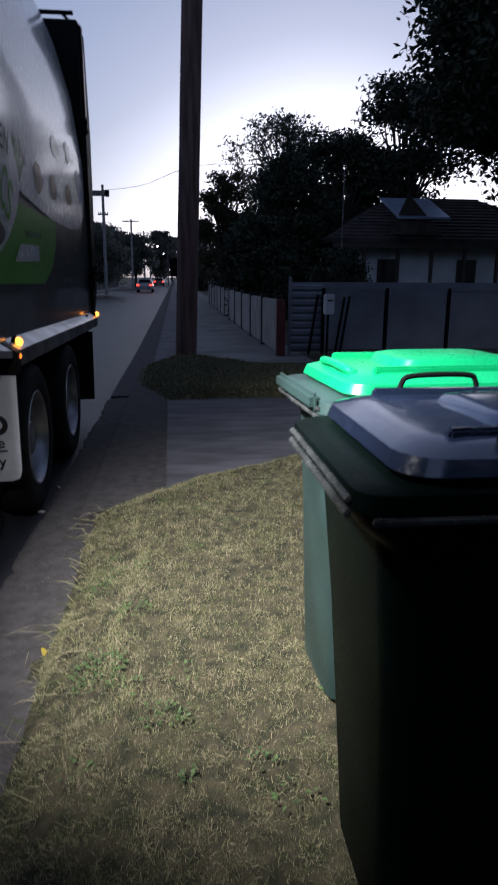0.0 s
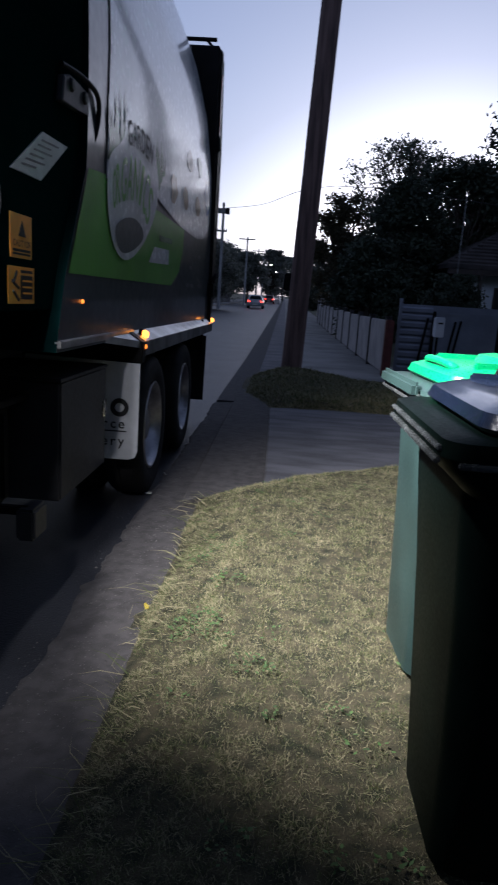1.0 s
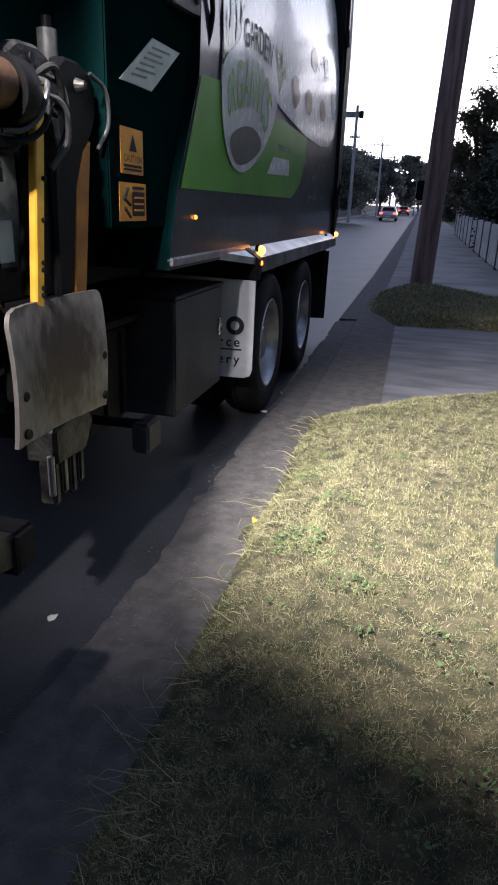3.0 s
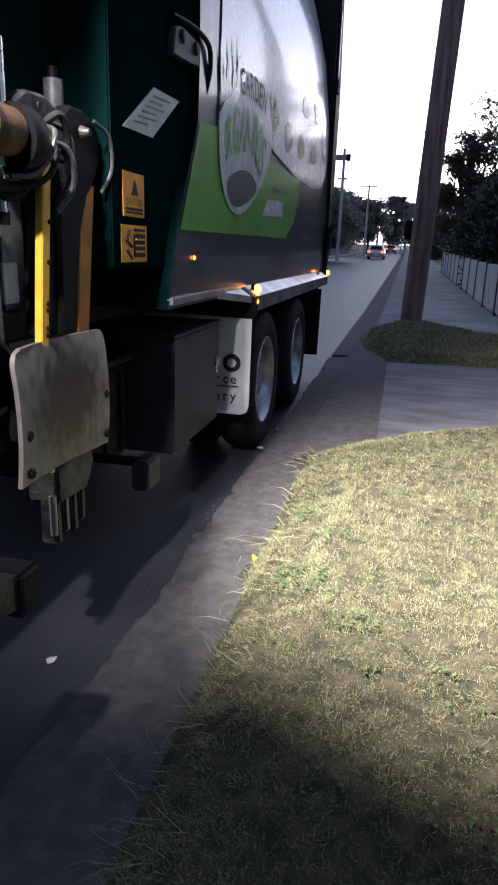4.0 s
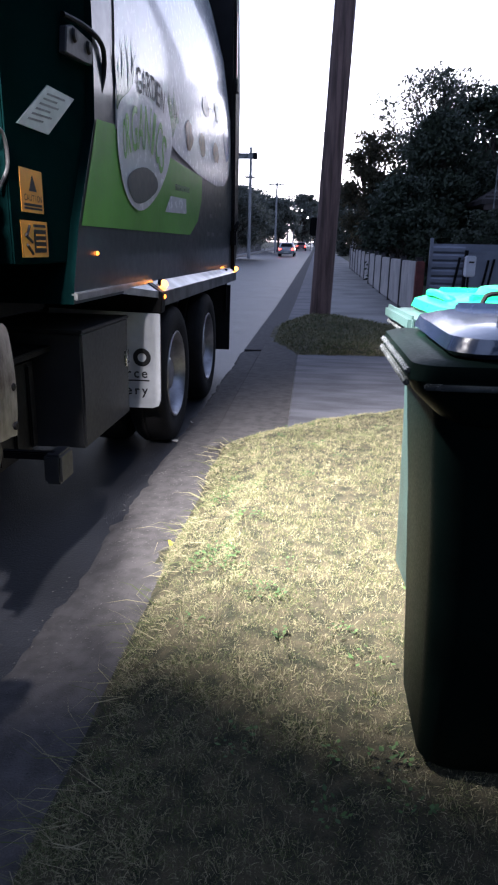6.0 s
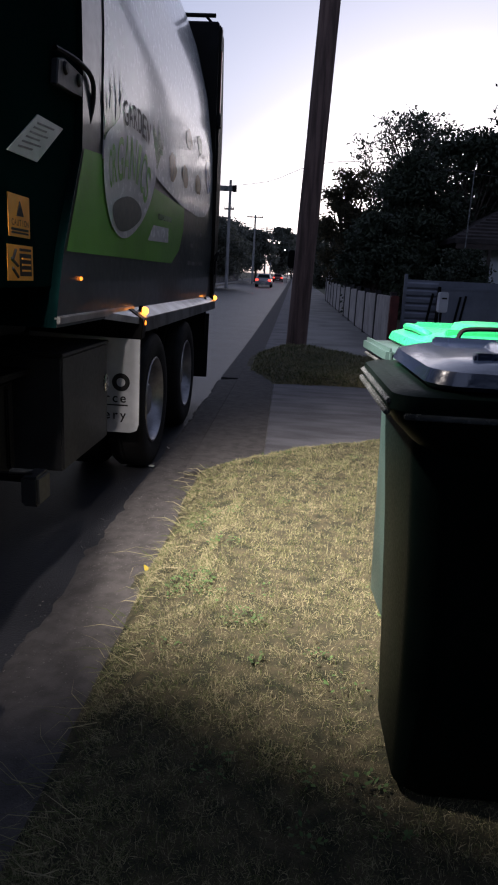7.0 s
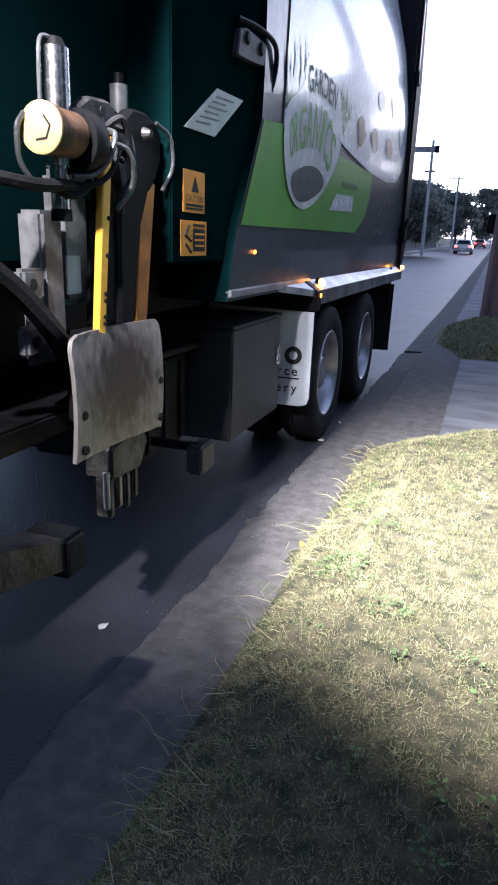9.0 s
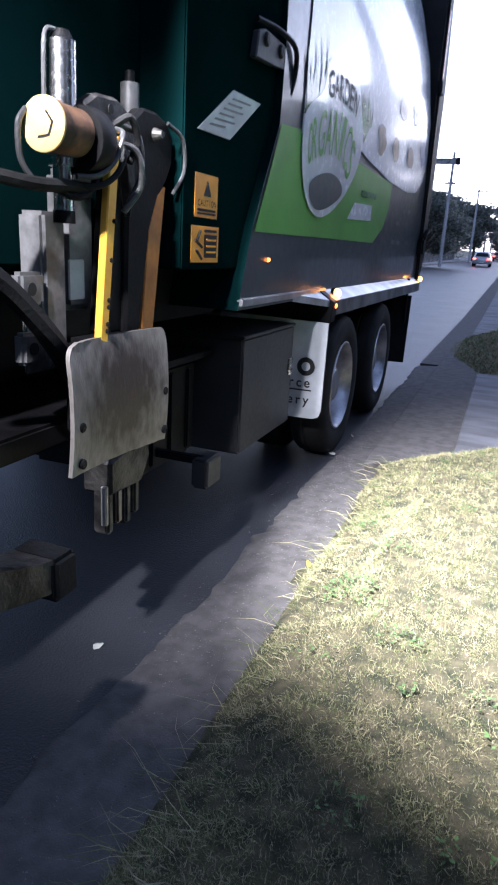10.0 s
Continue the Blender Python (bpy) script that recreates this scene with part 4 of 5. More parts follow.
for k in (4, 5, 0):
    j = (k + 1) % 6
    bm.faces.new([bm.verts.new((-1.12 + p[0], 1.5545, 1.483 + p[1])) for p in (hexa[k], hexa[j], inr[j], inr[k])])
ap("hex_mark", bm, "ink", pin)
ap("collar", lathe([(0.05, 1.71), (0.085, 1.71), (0.09, 1.72), (0.09, 1.77), (0.08, 1.785), (0.05, 1.785)], (-1.13, 0, 1.47), 'y', 30), "black_steel", smooth=True)
ap("knuckle", prism([(1.735, 1.45), (1.735, 1.567), (1.794, 1.602), (1.901, 1.609), (1.97, 1.585), (2.0, 1.53), (2.005, 1.38), (1.985, 1.28), (1.955, 1.42), (1.93, 1.50), (1.86, 1.52), (1.80, 1.47)], 'x', -1.16, -1.12, 0.01), "grease", label="worn grey steel knuckle")
ap("knuckle_hole", rod((-1.123, 1.86, 1.572), (-1.116, 1.86, 1.572), 0.013, n=14), "ink")
ap("link_plate", prism([(1.99, 0.92), (2.08, 0.92), (2.126, 1.258), (2.184, 1.37), (2.26, 1.42), (2.297, 1.48), (2.30, 1.565), (2.26, 1.605), (2.191, 1.625), (2.098, 1.623), (2.04, 1.582), (2.005, 1.45)], 'x', -1.20, -1.15, 0.010), "black_steel", label="black steel link plate")
ap("link_bolt", rod((-1.15, 2.17, 1.555), (-1.12, 2.17, 1.555), 0.022, 0.012, n=12), "grease")
ap("yellow_bar", prism([(1.757, 0.90), (1.798, 0.90), (1.877, 1.505), (1.828, 1.495)], 'x', -1.12, -1.095, 0.004), "yellow", label="yellow painted arm bar")
ap("backing_bar", prism([(1.90, 0.93), (2.00, 0.93), (2.06, 1.52), (1.97, 1.52)], 'x', -1.235, -1.17, 0.006), "black_steel")
ap("orange_bar", prism([(2.086, 0.90), (2.165, 0.90), (2.246, 1.404), (2.19, 1.372), (2.132, 1.258)], 'x', -1.18, -1.148, 0.004), "orange", label="shaded orange arm bar")
for z in (1.27, 1.16, 1.045, 1.025, 0.975, 0.955):
    ap("bar_bolt", rod((-1.10, 1.786 + 0.13 * (z - 0.9), z), (-1.085, 1.786 + 0.13 * (z - 0.9), z), 0.007, n=6), "black_steel")
for pts, r, mat in (([(-1.16, 1.70, 1.715), (-1.165, 1.665, 1.722), (-1.17, 1.642, 1.705), (-1.175, 1.64, 1.62), (-1.18, 1.645, 1.53)], 0.006, "grey_paint"),
                    ([(-1.17, 1.56, 1.52), (-1.175, 1.535, 1.48), (-1.175, 1.54, 1.40), (-1.16, 1.57, 1.35)], 0.008, "hose_grey"),
                    ([(-1.12, 1.865, 1.50), (-1.07, 1.85, 1.46), (-1.07, 1.82, 1.40), (-1.09, 1.76, 1.36), (-1.12, 1.70, 1.355)], 0.009, "rubber"),
                    ([(-1.12, 1.88, 1.49), (-1.08, 1.94, 1.47), (-1.08, 1.965, 1.38), (-1.12, 1.93, 1.30)], 0.010, "hose_grey"),
                    ([(-1.20, 1.40, 1.36), (-1.15, 1.55, 1.345), (-1.13, 1.68, 1.35), (-1.12, 1.75, 1.34)], 0.018, "rubber"),
                    ([(-1.23, 1.25, 1.22), (-1.18, 1.45, 1.10), (-1.15, 1.60, 0.95), (-1.18, 1.74, 0.82)], 0.032, "rubber"),
                    ([(-1.14, 2.24, 1.60), (-1.12, 2.31, 1.56), (-1.12, 2.325, 1.46), (-1.14, 2.28, 1.38)], 0.007, "hose_grey"),
                    ([(-1.10, 1.86, 1.52), (-1.06, 1.83, 1.50), (-1.06, 1.79, 1.43), (-1.08, 1.74, 1.385), (-1.11, 1.68, 1.375)], 0.008, "hose_grey"),
                    ([(-1.12, 1.87, 1.53), (-1.09, 1.92, 1.56), (-1.09, 1.96, 1.50), (-1.10, 1.93, 1.44)], 0.011, "rubber"),
                    ([(-1.12, 1.90, 1.54), (-1.10, 1.98, 1.52), (-1.10, 2.0, 1.42), (-1.12, 1.96, 1.33)], 0.009, "hose_grey"),
                    ([(-1.15, 1.64, 1.34), (-1.12, 1.70, 1.325), (-1.11, 1.76, 1.36), (-1.12, 1.80, 1.42)], 0.010, "rubber"),
                    ([(-1.14, 1.72, 1.43), (-1.10, 1.78, 1.45), (-1.11, 1.83, 1.40), (-1.14, 1.82, 1.30)], 0.012, "rubber")):
    ap("hose", tube(flowing(pts), r), mat, smooth=True)

# the worn push plate
bm = bmesh.new()
n, m = 24, 36
grid = []
for j in range(m + 1):
    v = j / m
    row = []
    for i in range(n + 1):
        u = i / n
        inset = 0.0
        if v > 0.86:
            inset = 0.05 * (1 - math.sqrt(max(0, 1 - ((v - 0.86) / 0.14) ** 2)))
        y = 1.572 + 0.01 * v + 0.55 * u + (inset if u < 0.5 else -inset * 0.5) * abs(2 * u - 1)
        z = 0.56 + 0.38 * v - 0.02 * u + 0.02 * u * v
        x = -1.06 - 0.06 * (v - 0.4) ** 2 - 0.035 * (1 - (2 * u - 1) ** 2) * 0.5
        row.append(bm.verts.new((x, y, z + 0.004 * noise.noise((u * 9, v * 9, 2)))))
    grid.append(row)
for a, b in zip(grid, grid[1:]):
    for k in range(n):
        bm.faces.new((a[k], a[k + 1], b[k + 1], b[k]))
made = bmesh.ops.extrude_face_region(bm, geom=list(bm.faces))["geom"]
for v in made:
    if isinstance(v, bmesh.types.BMVert):
        v.co.x -= 0.014
plate = ap("push_plate", bm, "scraped", label="scraped bare-steel push plate", smooth=True)
for y, z in ((1.62, 0.70), (1.62, 0.59), (2.11, 0.72), (2.11, 0.58)):
    ap("plate_bolt", lathe([(0.001, 0.004), (0.012, 0.003), (0.015, 0.0), (0.015, -0.012)], (-1.062, y, z), 'x', 10), "black_steel", plate)
ap("plate_mount", box(-1.22, -1.13, 1.74, 2.0, 0.62, 0.93, 0.02), "black_steel")
jaw = ap("jaw_block", prism([(1.80, 0.42), (1.80, 0.54), (1.90, 0.56), (2.04, 0.55), (2.06, 0.50), (2.0, 0.41)], 'x', -1.20, -1.09, 0.012), "grease", label="greasy black jaw block")
for k in range(4):
    ap("jaw_tooth", box(-1.16, -1.10, 1.80 + 0.055 * k, 1.835 + 0.055 * k, 0.28 + 0.02 * (k % 2), 0.44, 0.008), "worn" if k == 1 else "grease", jaw)
ap("jaw_pin", rod((-1.10, 1.78, 0.33), (-1.10, 1.78, 0.46), 0.012, n=10), "worn", jaw)
bm = bmesh.new()
outline = [(1.02 - 0.3, 0.60), (1.0, 0.56), (1.22, 0.49), (1.31, 0.475), (1.335, 0.47), (1.335, 0.39), (1.30, 0.385), (1.24, 0.40), (1.0, 0.46), (0.72, 0.51)]
grab = ap("grab_finger", prism(outline, 'x', -1.02, -0.90, 0.012, bm), "grease", label="curved black grab finger")
ap("finger_tip", box(-1.03, -0.885, 1.25, 1.34, 0.37, 0.485, 0.012), "rubber", grab, "scuffed rubber tip")
ap("slide_rail", box(-1.9, -1.25, 1.2, 2.3, 0.58, 0.66, 0.01), "black_steel")

# ---- utility pole beside the footpath ----
pole = thing("utility_pole", "weathered brown timber utility pole leaning over the verge", "utility pole", (0.06, 11.8, -0.02))
bm = bmesh.new()
rings = []
for k in range(22):
    z = k * 0.46
    r = 0.182 - 0.003 * z + 0.004 * noise.noise((0, 0, z * 2))
    rings.append([bm.verts.new((0.034 * z + r * math.cos(a) * (1 + 0.02 * noise.noise((math.cos(a) * 2, math.sin(a) * 2, z))), r * math.sin(a), z - 0.02)) for a in (2 * math.pi * i / 28 for i in range(28))])
for u, v in zip(rings, rings[1:]):
    for i in range(28):
        bm.faces.new((u[i], u[(i + 1) % 28], v[(i + 1) % 28], v[i]))
bm.faces.new(rings[-1])
part("shaft", bm, "pole_wood", pole, smooth=True)
part("cable_cover", box(-0.235, -0.17, -0.06, 0.06, 2.15, 2.85, 0.012), "grey_wood", pole, "grey cable cover strip").matrix_basis = pose(0.09, 0, 0, 0, 1.9, 0)
part("junction_box", box(-0.36, -0.20, 0.0, 0.14, 1.45, 1.75, 0.02), "black_steel", pole, "small black box on the pole").matrix_basis = pose(0.07, 0.1, 0, 0, 1.9, 0)
part("crossarm", box(-0.75, 1.35, -0.06, 0.06, 9.0, 9.12, 0.01), "grey_wood", pole)

# ---- boundary fence ----
fence = thing("boundary_fence", "low pale panel fence with dark posts along the footpath", "fence", (1.88, 13.0, 0))
for k in range(12):
    y = 2.35 * k
    z = rise(13 + y)
    h = 1.03 + 0.008 * k
    part("post", box(-0.06, 0.05, y - 0.05, y + 0.05, z - 0.1, z + h + 0.05, 0.01), "fence_post", fence)
    part("post_cap", box(-0.08, 0.07, y - 0.07, y + 0.07, z + h + 0.05, z + h + 0.075, 0.01), "fence_post", fence)
    if k < 11:
        panel = part("panel", box(-0.02, 0.02, y + 0.05, y + 2.30, z + 0.03, z + h, 0.006), "fence_panel", fence)
        for j in range(6):
            part("groove_board", box(-0.034, -0.021, y + 0.10 + 0.37 * j, y + 0.44 + 0.37 * j, z + 0.05, z + h - 0.02, 0.004), "fence_panel", panel)
tagged(part("gate_post", box(1.80, 1.96, 12.76, 12.92, -0.05, 1.04, 0.02), "red_post"), "dark red painted timber gate post", "post")
tagged(part("back_fence", box(1.9, 4.2, 41.5, 41.56, 0.15, 1.95, 0.01), "fence_panel"), "pale timber paling fence across the end", "fence")

# ---- ribbed steel fence and gate ----
ribbed = thing("ribbed_fence", "grey horizontally ribbed steel fence section", "fence", (2.1, 13.1, 0))
part("end_post", box(-0.03, 0.03, -0.03, 0.03, -0.05, 1.46, 0.006), "gate_sheet", ribbed)
for k in range(9):
    part("rib", prism([(-0.01, 0.06 + 0.142 * k), (-0.03, 0.085 + 0.142 * k), (-0.03, 0.15 + 0.142 * k), (-0.01, 0.18 + 0.142 * k), (0.005, 0.18 + 0.142 * k), (0.005, 0.06 + 0.142 * k)], 'x', 0.03, 0.62), "gate_sheet", ribbed)
part("ribbed_sheet", prism([(0.005, 0.03), (0.02, 0.03), (0.02, 1.36), (0.005, 1.36)], 'x', 0.03, 5.2), "gate_sheet", ribbed)
gate = thing("driveway_gate", "wide blue-grey sheet steel driveway gate", "gate", (2.72, 12.95, 0))
for k in range(3):
    x = 1.25 * k
    part("sheet", box(x + 0.03, x + 1.2, -0.012, 0.012, 0.08, 1.20 - 0.015 * k, 0.004), "gate_sheet", gate)
    part("stile", box(x - 0.03, x + 0.03, -0.03, 0.03, 0.0, 1.25, 0.006), "black_steel", gate)
    part("top_rail", box(x + 0.03, x + 1.22, -0.022, 0.022, 1.20, 1.24, 0.006), "gate_sheet", gate)
part("brace", rod((-0.28, -0.05, 0.0), (-0.12, -0.05, 1.12), 0.025), "black_steel", gate)
part("brace", rod((0.24, -0.05, 0.0), (0.40, -0.05, 1.08), 0.022), "black_steel", gate)
part("brace", rod((0.34, -0.05, 0.0), (0.50, -0.05, 1.10), 0.022), "black_steel", gate)
board = thing("letter_box", "small cream letter box on a thin post", "letter box", (2.36, 11.0, 0))
part("post", rod((0, 0, -0.05), (0.01, 0, 0.86), 0.02), "black_steel", board)
part("case", box(-0.05, 0.09, -0.10, 0.12, 0.84, 1.16, 0.015), "wall_white", board)
part("slot", box(-0.02, 0.06, -0.106, -0.098, 1.05, 1.075), "ink", board)

# ---- house behind the gate ----
house = thing("house", "single-storey white house with a dark tiled roof and veranda", "house", (6.6, 26, 0))
part("wall", box(0.2, 9.0, 0, 9, -0.1, 3.0, 0.02), "wall_white", house)
bm = bmesh.new()
e = [(-1.0, -1.0), (9.8, -1.0), (9.8, 9.8), (-1.0, 9.8)]
lo = [bm.verts.new((x, y, 3.02)) for x, y in e]
lo2 = [bm.verts.new((x, y, 2.86)) for x, y in e]
ra, rb = bm.verts.new((2.6, 3.6, 5.0)), bm.verts.new((6.4, 3.6, 5.0))
for f in ((lo[0], lo[1], rb, ra), (lo[1], lo[2], rb), (lo[2], lo[3], ra, rb), (lo[3], lo[0], ra)):
    bm.faces.new(f)
bm.faces.new(lo2)
for k in range(4):
    bm.faces.new((lo[k], lo[(k + 1) % 4], lo2[(k + 1) % 4], lo2[k]))
roof = part("roof", bm, "roof_tile", house)
for k in range(13):
    s = (k + 0.5) / 13
    y, z = -1.0 + 4.6 * s, 3.02 + 1.98 * s
    x0, x1 = -1.0 + 3.6 * s, 9.8 - 3.4 * s
    part("tile_course", box(x0, x1, y - 0.03, y + 0.05, z - 0.02, z + 0.05, 0.01), "roof_tile", roof)
part("gable_roof", prism([(-1.75, 3.70), (0.6, 4.62), (0.6, 4.54), (-1.75, 3.62)], 'x', 1.25, 3.2, 0.01), "roof_blue", house, "pale blue metal gable roof")
part("gable_board", prism([(1.0, 3.1), (3.0, 3.1), (1.65, 4.5)], 'y', -1.62, -1.56, 0.01), "timber", house)
for k in range(7):
    part("veranda_post", box(0.25 + 1.3 * k, 0.37 + 1.3 * k, -0.95, -0.83, -0.1, 2.88, 0.01), "timber", house)
part("veranda_beam", box(-0.9, 9.6, -0.98, -0.83, 2.66, 2.855, 0.01), "timber", house)
for x in (1.1, 4.3):
    w = part("window", box(x, x + 0.8, -0.04, 0.02, 1.2, 2.3, 0.01), "timber", house)
    part("pane", box(x + 0.06, x + 0.74, -0.05, -0.035, 1.26, 2.24), "glass_dark", w)
aerial = thing("flag_mast", "thin grey mast standing in the garden", "mast", (5.7, 23.7, 0))
part("mast", rod((0, 0, -0.05), (0, 0, 5.1), 0.03, 0.02), "grey_paint", aerial)

# ---- trees ----


def tree(name, label, at, height, spread, mat, leaves, leaf, seed, trunk=0.3, low=0.25, bare=False, clumps=40, deep=None):
    rng = np.random.default_rng(seed)
    t = thing(name, label, "tree" if height > 2.6 else "shrub", (*at, rise(at[1]) - 0.05))
    deep = deep or spread
    r0 = 0.035 * height ** 0.9
    bm = rod((0, 0, 0), (rng.normal(0, 0.1), 0, height * 0.55), r0, r0 * 0.5, 10)
    ends = []
    for k in range(clumps):
        a, h = rng.uniform(0, 2 * np.pi), low + (0.97 - low) * rng.random() ** 0.85
        room = math.sin(math.pi * min(1, 0.16 + 0.80 * (h - low) / (1 - low))) ** 0.7
        q = rng.random() ** 0.45 * room
        e = Vector((spread * q * math.cos(a), deep * q * math.sin(a), height * h))
        s = Vector((0, 0, height * min(0.55, max(0.1, h * trunk + rng.random() * 0.2))))
        mid = s.lerp(e, 0.5) + Vector((rng.normal(0, 0.1), rng.normal(0, 0.1), 0.06 * height))
        rod(s, mid, r0 * 0.32, r0 * 0.2, 5, bm)
        rod(mid, e, r0 * 0.2, r0 * 0.06, 5, bm)
        if bare:
            for _ in range(5):
                e2 = e + Vector(rng.normal(0, 0.14 * spread, 3))
                rod(e.lerp(mid, rng.random() * 0.6), e2, r0 * 0.09, r0 * 0.03, 4, bm)
                ends.append(e2)
        ends.append(e)
    part("trunk", bm, "bark", t)
    n, leaf = int(leaves * 1.6), leaf * 0.75
    c = np.array([tuple(ends[i]) for i in rng.integers(0, len(ends), n)])
    size = (0.12 if bare else 0.2) * min(spread, height * 0.5) * rng.uniform(0.5, 1.2, (n, 1))
    p = c + np.clip(rng.normal(0, 1, (n, 3)), -1.5, 1.5) * size * np.array([1, 1, 0.7])
    p[:, 2] = np.clip(p[:, 2], 0.05, height)
    u, w = rng.normal(0, 1, (n, 3)), rng.normal(0, 1, (n, 3))
    u /= np.linalg.norm(u, axis=1)[:, None]
    w -= u * (u * w).sum(1)[:, None]
    w /= np.linalg.norm(w, axis=1)[:, None]
    s = leaf * rng.uniform(0.6, 1.3, (n, 1))
    v = np.concatenate([p - u * s, p + w * s * 0.45, p + u * s, p - w * s * 0.45])
    k = np.arange(n)
    me = bpy.data.meshes.new("crown")
    me.from_pydata(v.tolist(), [], np.column_stack([k, k + n, k + 2 * n, k + 3 * n]).tolist())
    me.materials.append(M[mat])
    crown = new("crown", me)
    crown.parent = t
    return t


tree("tree", "dense dark evergreen tree behind the fence", (4.3, 27.5), 6.1, 1.75, "leaf_dark", 16000, 0.13, 1, low=0.05, clumps=90)
tree("tree", "dense dark evergreen tree behind the fence", (5.9, 29.0), 4.6, 1.5, "leaf_dark", 10000, 0.13, 2, low=0.05, clumps=70)
tree("tree", "brownish garden tree with thin foliage", (2.4, 33.0), 6.5, 1.4, "leaf_brown", 7000, 0.12, 3, low=0.2, clumps=60)
tree("tree", "dark evergreen shrub tree behind the fence", (3.0, 25.0), 3.6, 1.3, "leaf_dark", 9000, 0.12, 4, low=0.03, clumps=60)
tree("tree", "tall sparse tree with bare twigs against the sky", (6.0, 38.0), 9.8, 3.0, "leaf_grey", 5000, 0.14, 5, low=0.5, bare=True, clumps=36)
tree("tree", "tall sparse tree with bare twigs against the sky", (9.6, 38.0), 9.0, 2.4, "leaf_grey", 3200, 0.14, 6, low=0.45, bare=True, clumps=30)
tree("tree", "tall dark gum tree beside the house", (7.6, 31.5), 7.9, 2.0, "leaf_dark", 4500, 0.16, 7, low=0.5, clumps=34)
tree("tree", "tall dark gum tree beside the house", (10.2, 31.0), 10.0, 2.6, "leaf_dark", 7000, 0.17, 8, low=0.45, clumps=44)
tree("tree", "huge dark spreading tree in the front garden", (12.3, 20.5), 13.0, 4.4, "leaf_dark", 75000, 0.19, 9, low=0.36, clumps=150)
tree("shrub", "rounded dark clipped shrub by the house", (4.75, 20.0), 2.35, 0.95, "leaf_dark", 8000, 0.07, 10, low=0.02, clumps=60)
tree("tree", "dark roadside tree across the road", (-8.0, 62.0), 6.0, 3.6, "leaf_hazy", 9000, 0.22, 11, low=0.2, clumps=60)
tree("tree", "dark roadside tree across the road", (-12.0, 56.0), 6.5, 3.8, "leaf_hazy", 7000, 0.24, 12, low=0.2, clumps=60)
tree("tree", "distant dark street tree", (-5.6, 96.0), 7.0, 2.6, "leaf_hazy", 4000, 0.3, 13, low=0.2, clumps=40)
tree("tree", "distant dark street tree", (-9.5, 105.0), 8.0, 4.0, "leaf_hazy", 5000, 0.3, 14, low=0.15, clumps=50)
tree("tree", "distant dark street tree", (-3.3, 150.0), 11.0, 3.2, "leaf_hazy", 4500, 0.4, 15, low=0.15, clumps=50)
tree("tree", "distant dark street tree", (3.2, 130.0), 9.0, 3.0, "leaf_hazy", 4500, 0.35, 16, low=0.1, clumps=50)
tree("tree", "distant dark street tree", (3.6, 75.0), 7.5, 2.6, "leaf_grey", 6000, 0.25, 17, low=0.05, clumps=50)
tree("tree", "distant dark street tree", (5.0, 52.0), 6.0, 2.6, "leaf_dark", 8000, 0.2, 18, low=0.05, clumps=60)
tree("tree", "distant dark street tree", (-14.0, 140.0), 11.0, 6.0, "leaf_hazy", 5000, 0.45, 19, low=0.1, clumps=50)
tree("tree", "distant dark street tree", (-1.0, 210.0), 13.0, 6.0, "leaf_hazy", 4500, 0.55, 20, low=0.1, clumps=50)

# unseen trees, added out of view to cut sky light and darken reflections
for x, y, h in ((9.5, 4.0, 8.5), (10.5, -4.0, 9.5), (6.5, -11.0, 8.0), (1.0, -14.0, 9.0), (-9.0, -15.0, 9.0), (-13.0, 2.0, 8.0)):
    tree("tree", "added unseen dark tree that cuts the sky light", (x, y), h, 3.6, "leaf_dark", 7000, 0.42, int(h * 10 + x), low=0.05, clumps=60)

# ---- across the road ----
wall = tagged(part("brick_wall", box(-9.0, -7.9, 47.5, 47.8, 0.15, 1.6, 0.02), "brick"), "low red brick front wall across the road", "wall")
pickets = thing("picket_fence", "long grey picket fence across the road", "fence", (-8.4, 48.0, 0.1))
for k in range(60):
    y = 0.9 * k
    part("picket", box(-0.03, 0.03, y, y + 0.28, rise(48 + y) - 0.1, rise(48 + y) + 1.15, 0.01), "grey_wood", pickets)
part("rail", prism([(0, 0.85 + rise(48)), (0, 0.93 + rise(48)), (54, 0.93 + rise(102)), (54, 0.85 + rise(102))], 'x', -0.06, -0.03), "grey_wood", pickets)


def street_pole(at, h, arms, label, lamp=False):
    p = thing("power_pole", label, "power pole", (*at, rise(at[1]) - 0.05), 0, "power poles across the road")
    part("shaft", rod((0, 0, 0), (0.04, 0, h), 0.15, 0.10, 12), "pole_grey", p, smooth=True)
    for z, w in arms:
        part("crossarm", box(-w, w, -0.06, 0.06, z, z + 0.12, 0.01), "grey_wood", p)
        for s in (-0.9, -0.45, 0.45, 0.9):
            part("insulator", rod((s * w, 0, z + 0.12), (s * w, 0, z + 0.26), 0.035, 0.02, 8), "grey_paint", p)
    if lamp:
        part("transformer_beam", box(-1.6, 0.5, -0.12, 0.12, h - 0.85, h - 0.45, 0.02), "grey_paint", p, "pale beam with a dark end box")
        part("end_box", box(0.22, 0.55, -0.16, 0.16, h - 0.9, h - 0.4, 0.03), "black_steel", p)
    return p


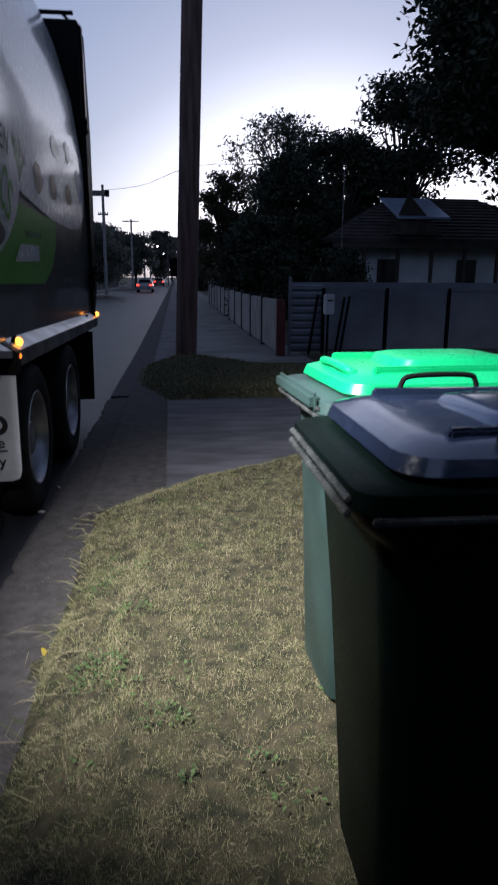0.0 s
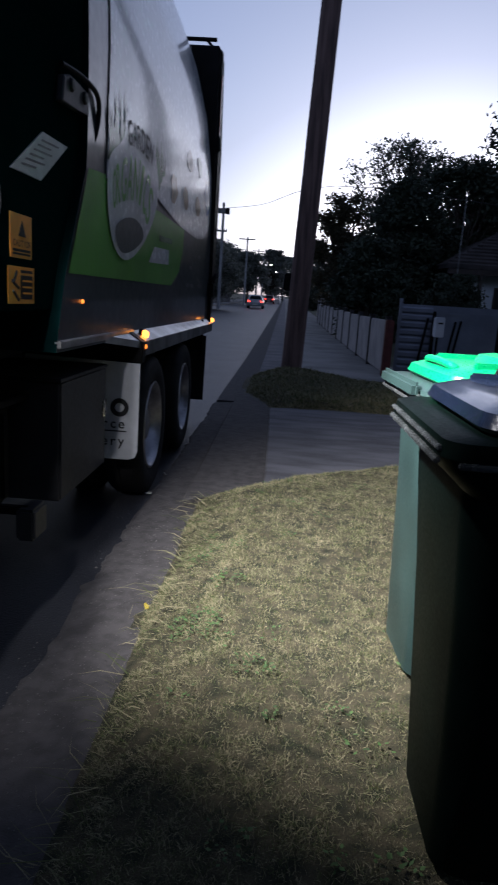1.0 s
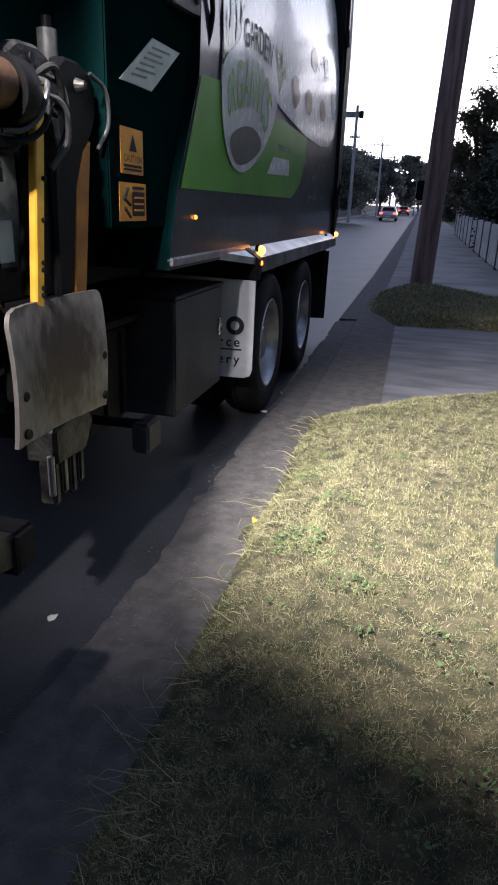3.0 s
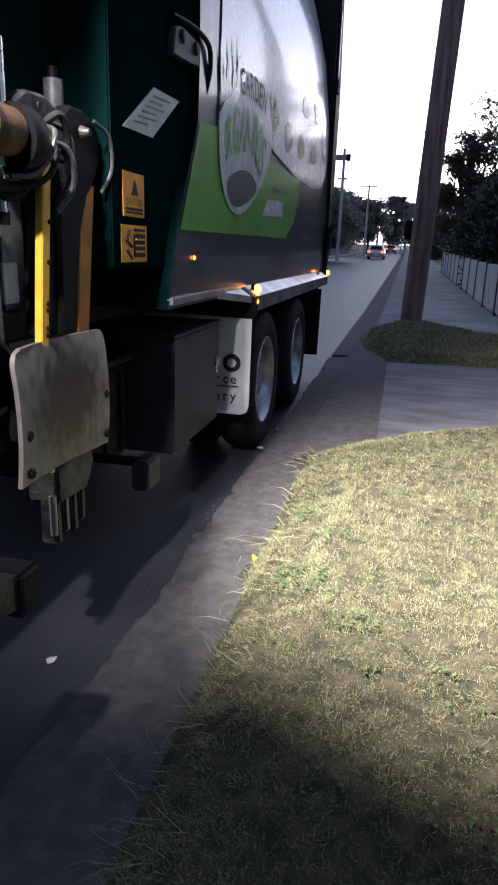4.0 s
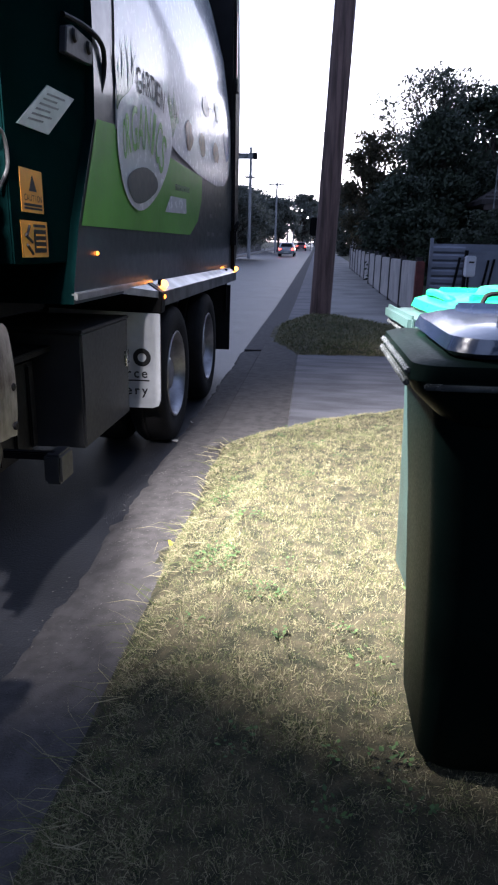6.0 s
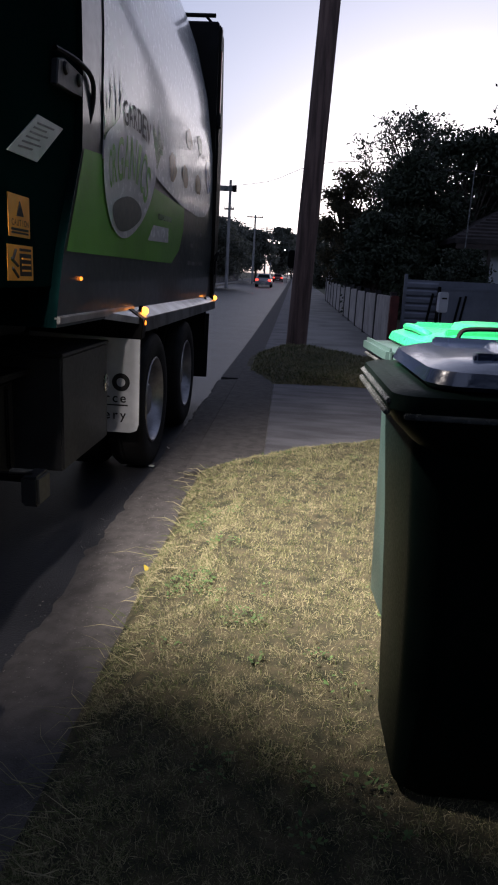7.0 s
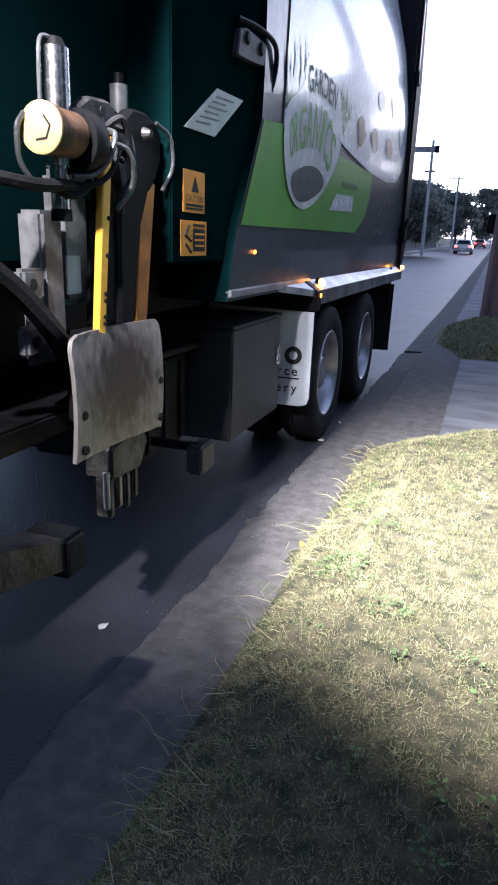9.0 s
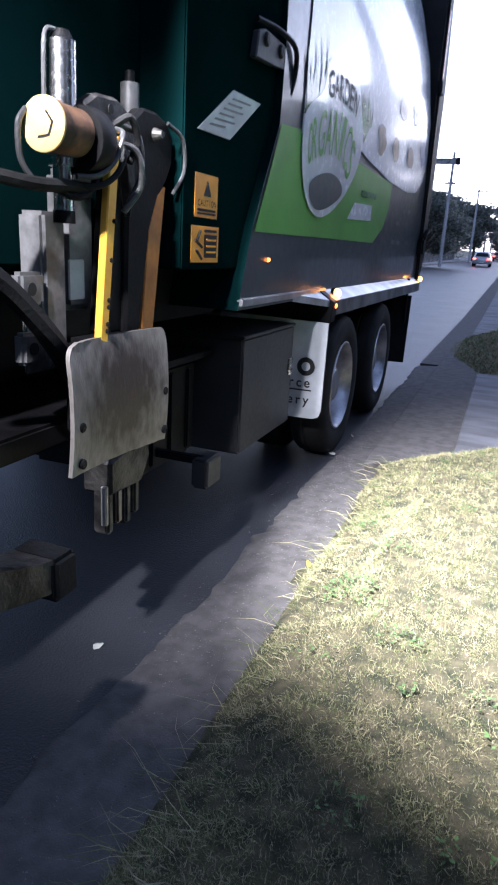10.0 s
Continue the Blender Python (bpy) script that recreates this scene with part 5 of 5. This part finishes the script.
street_pole((-5.75, 57.0), 8.6, ((6.3, 0.4),), "grey timber power pole with crossarms and a beam", True)
street_pole((-5.3, 85.0), 8.2, ((7.9, 1.0),), "grey timber power pole with one crossarm")
street_pole((-5.0, 112.0), 8.6, ((8.2, 1.0),), "grey timber power pole with one crossarm")
street_pole((-4.9, 135.0), 8.6, ((8.2, 1.0),), "grey timber power pole with one crossarm")
tagged(part("overhead_wire", tube([(-5.7, 57, 8.6), (-2, 43.5, 7.2), (1.7, 30.5, 6.35), (9.0, 26.5, 5.2)], 0.015, None, 5), "wire"), "thin black service wire to the house", "wire", "overhead wires")
for y, x, z in ((111, -2.8, 6.2), (140, -2.3, 6.0)):
    lamp = thing("street_lamp", "far street lamp, lit", "street lamp", (x, y, rise(y) - 0.05), 0, "lit street lamps")
    part("post", rod((1.6, 0, 0), (1.6, 0, z), 0.07, 0.05, 8), "grey_paint", lamp)
    part("arm", rod((1.6, 0, z), (0, 0, z + 0.1), 0.04, 0.04, 8), "grey_paint", lamp)
    bm = bmesh.new()
    bmesh.ops.create_uvsphere(bm, u_segments=10, v_segments=8, radius=0.12)
    bmesh.ops.translate(bm, verts=bm.verts, vec=(0, 0, z))
    part("lamp_head", bm, "street_glow", lamp)


def car(at, paint, label):
    c = thing("car", label, "car", (*at, -0.18 + rise(at[1])), 0, "cars driving away")
    part("body", loft([(0.80, 2.15, 0.2, 0, 0, 0.28), (0.88, 2.2, 0.3, 0, 0, 0.45), (0.88, 2.2, 0.35, 0, 0, 0.75), (0.84, 2.1, 0.35, 0, 0, 0.93)]), paint, c, smooth=True)
    part("cabin", loft([(0.80, 1.25, 0.3, 0, -0.25, 0.92), (0.72, 1.0, 0.3, 0, -0.2, 1.25), (0.62, 0.75, 0.3, 0, -0.2, 1.43)]), paint, c, smooth=True)
    part("rear_window", prism([(-0.62, 1.0), (0.62, 1.0), (0.52, 1.33), (-0.52, 1.33)], 'y', -1.44, -1.2), "glass_dark", c)
    for s in (-1, 1):
        part("tail_light", box(s * 0.68 - 0.14, s * 0.68 + 0.14, -2.22, -2.15, 0.68, 0.84, 0.02), "tail_red", c, "lit red tail light")
        for y in (-1.35, 1.35):
            w = part("wheel", lathe([(0.05, -0.1), (0.3, -0.1), (0.32, -0.05), (0.32, 0.05), (0.3, 0.1), (0.05, 0.1)], (s * 0.78, y, 0.32), 'x', 20), "rubber", c, smooth=True)
    part("bumper", box(-0.86, 0.86, -2.26, -2.12, 0.32, 0.55, 0.05), paint, c)
    part("plate_panel", box(-0.26, 0.26, -2.275, -2.262, 0.40, 0.50), "litter", c)


car((-3.3, 74.0), "car_silver", "silver sedan driving away with its tail lights lit")
car((-2.9, 120.0), "car_red", "dark red car far off with its tail lights lit")
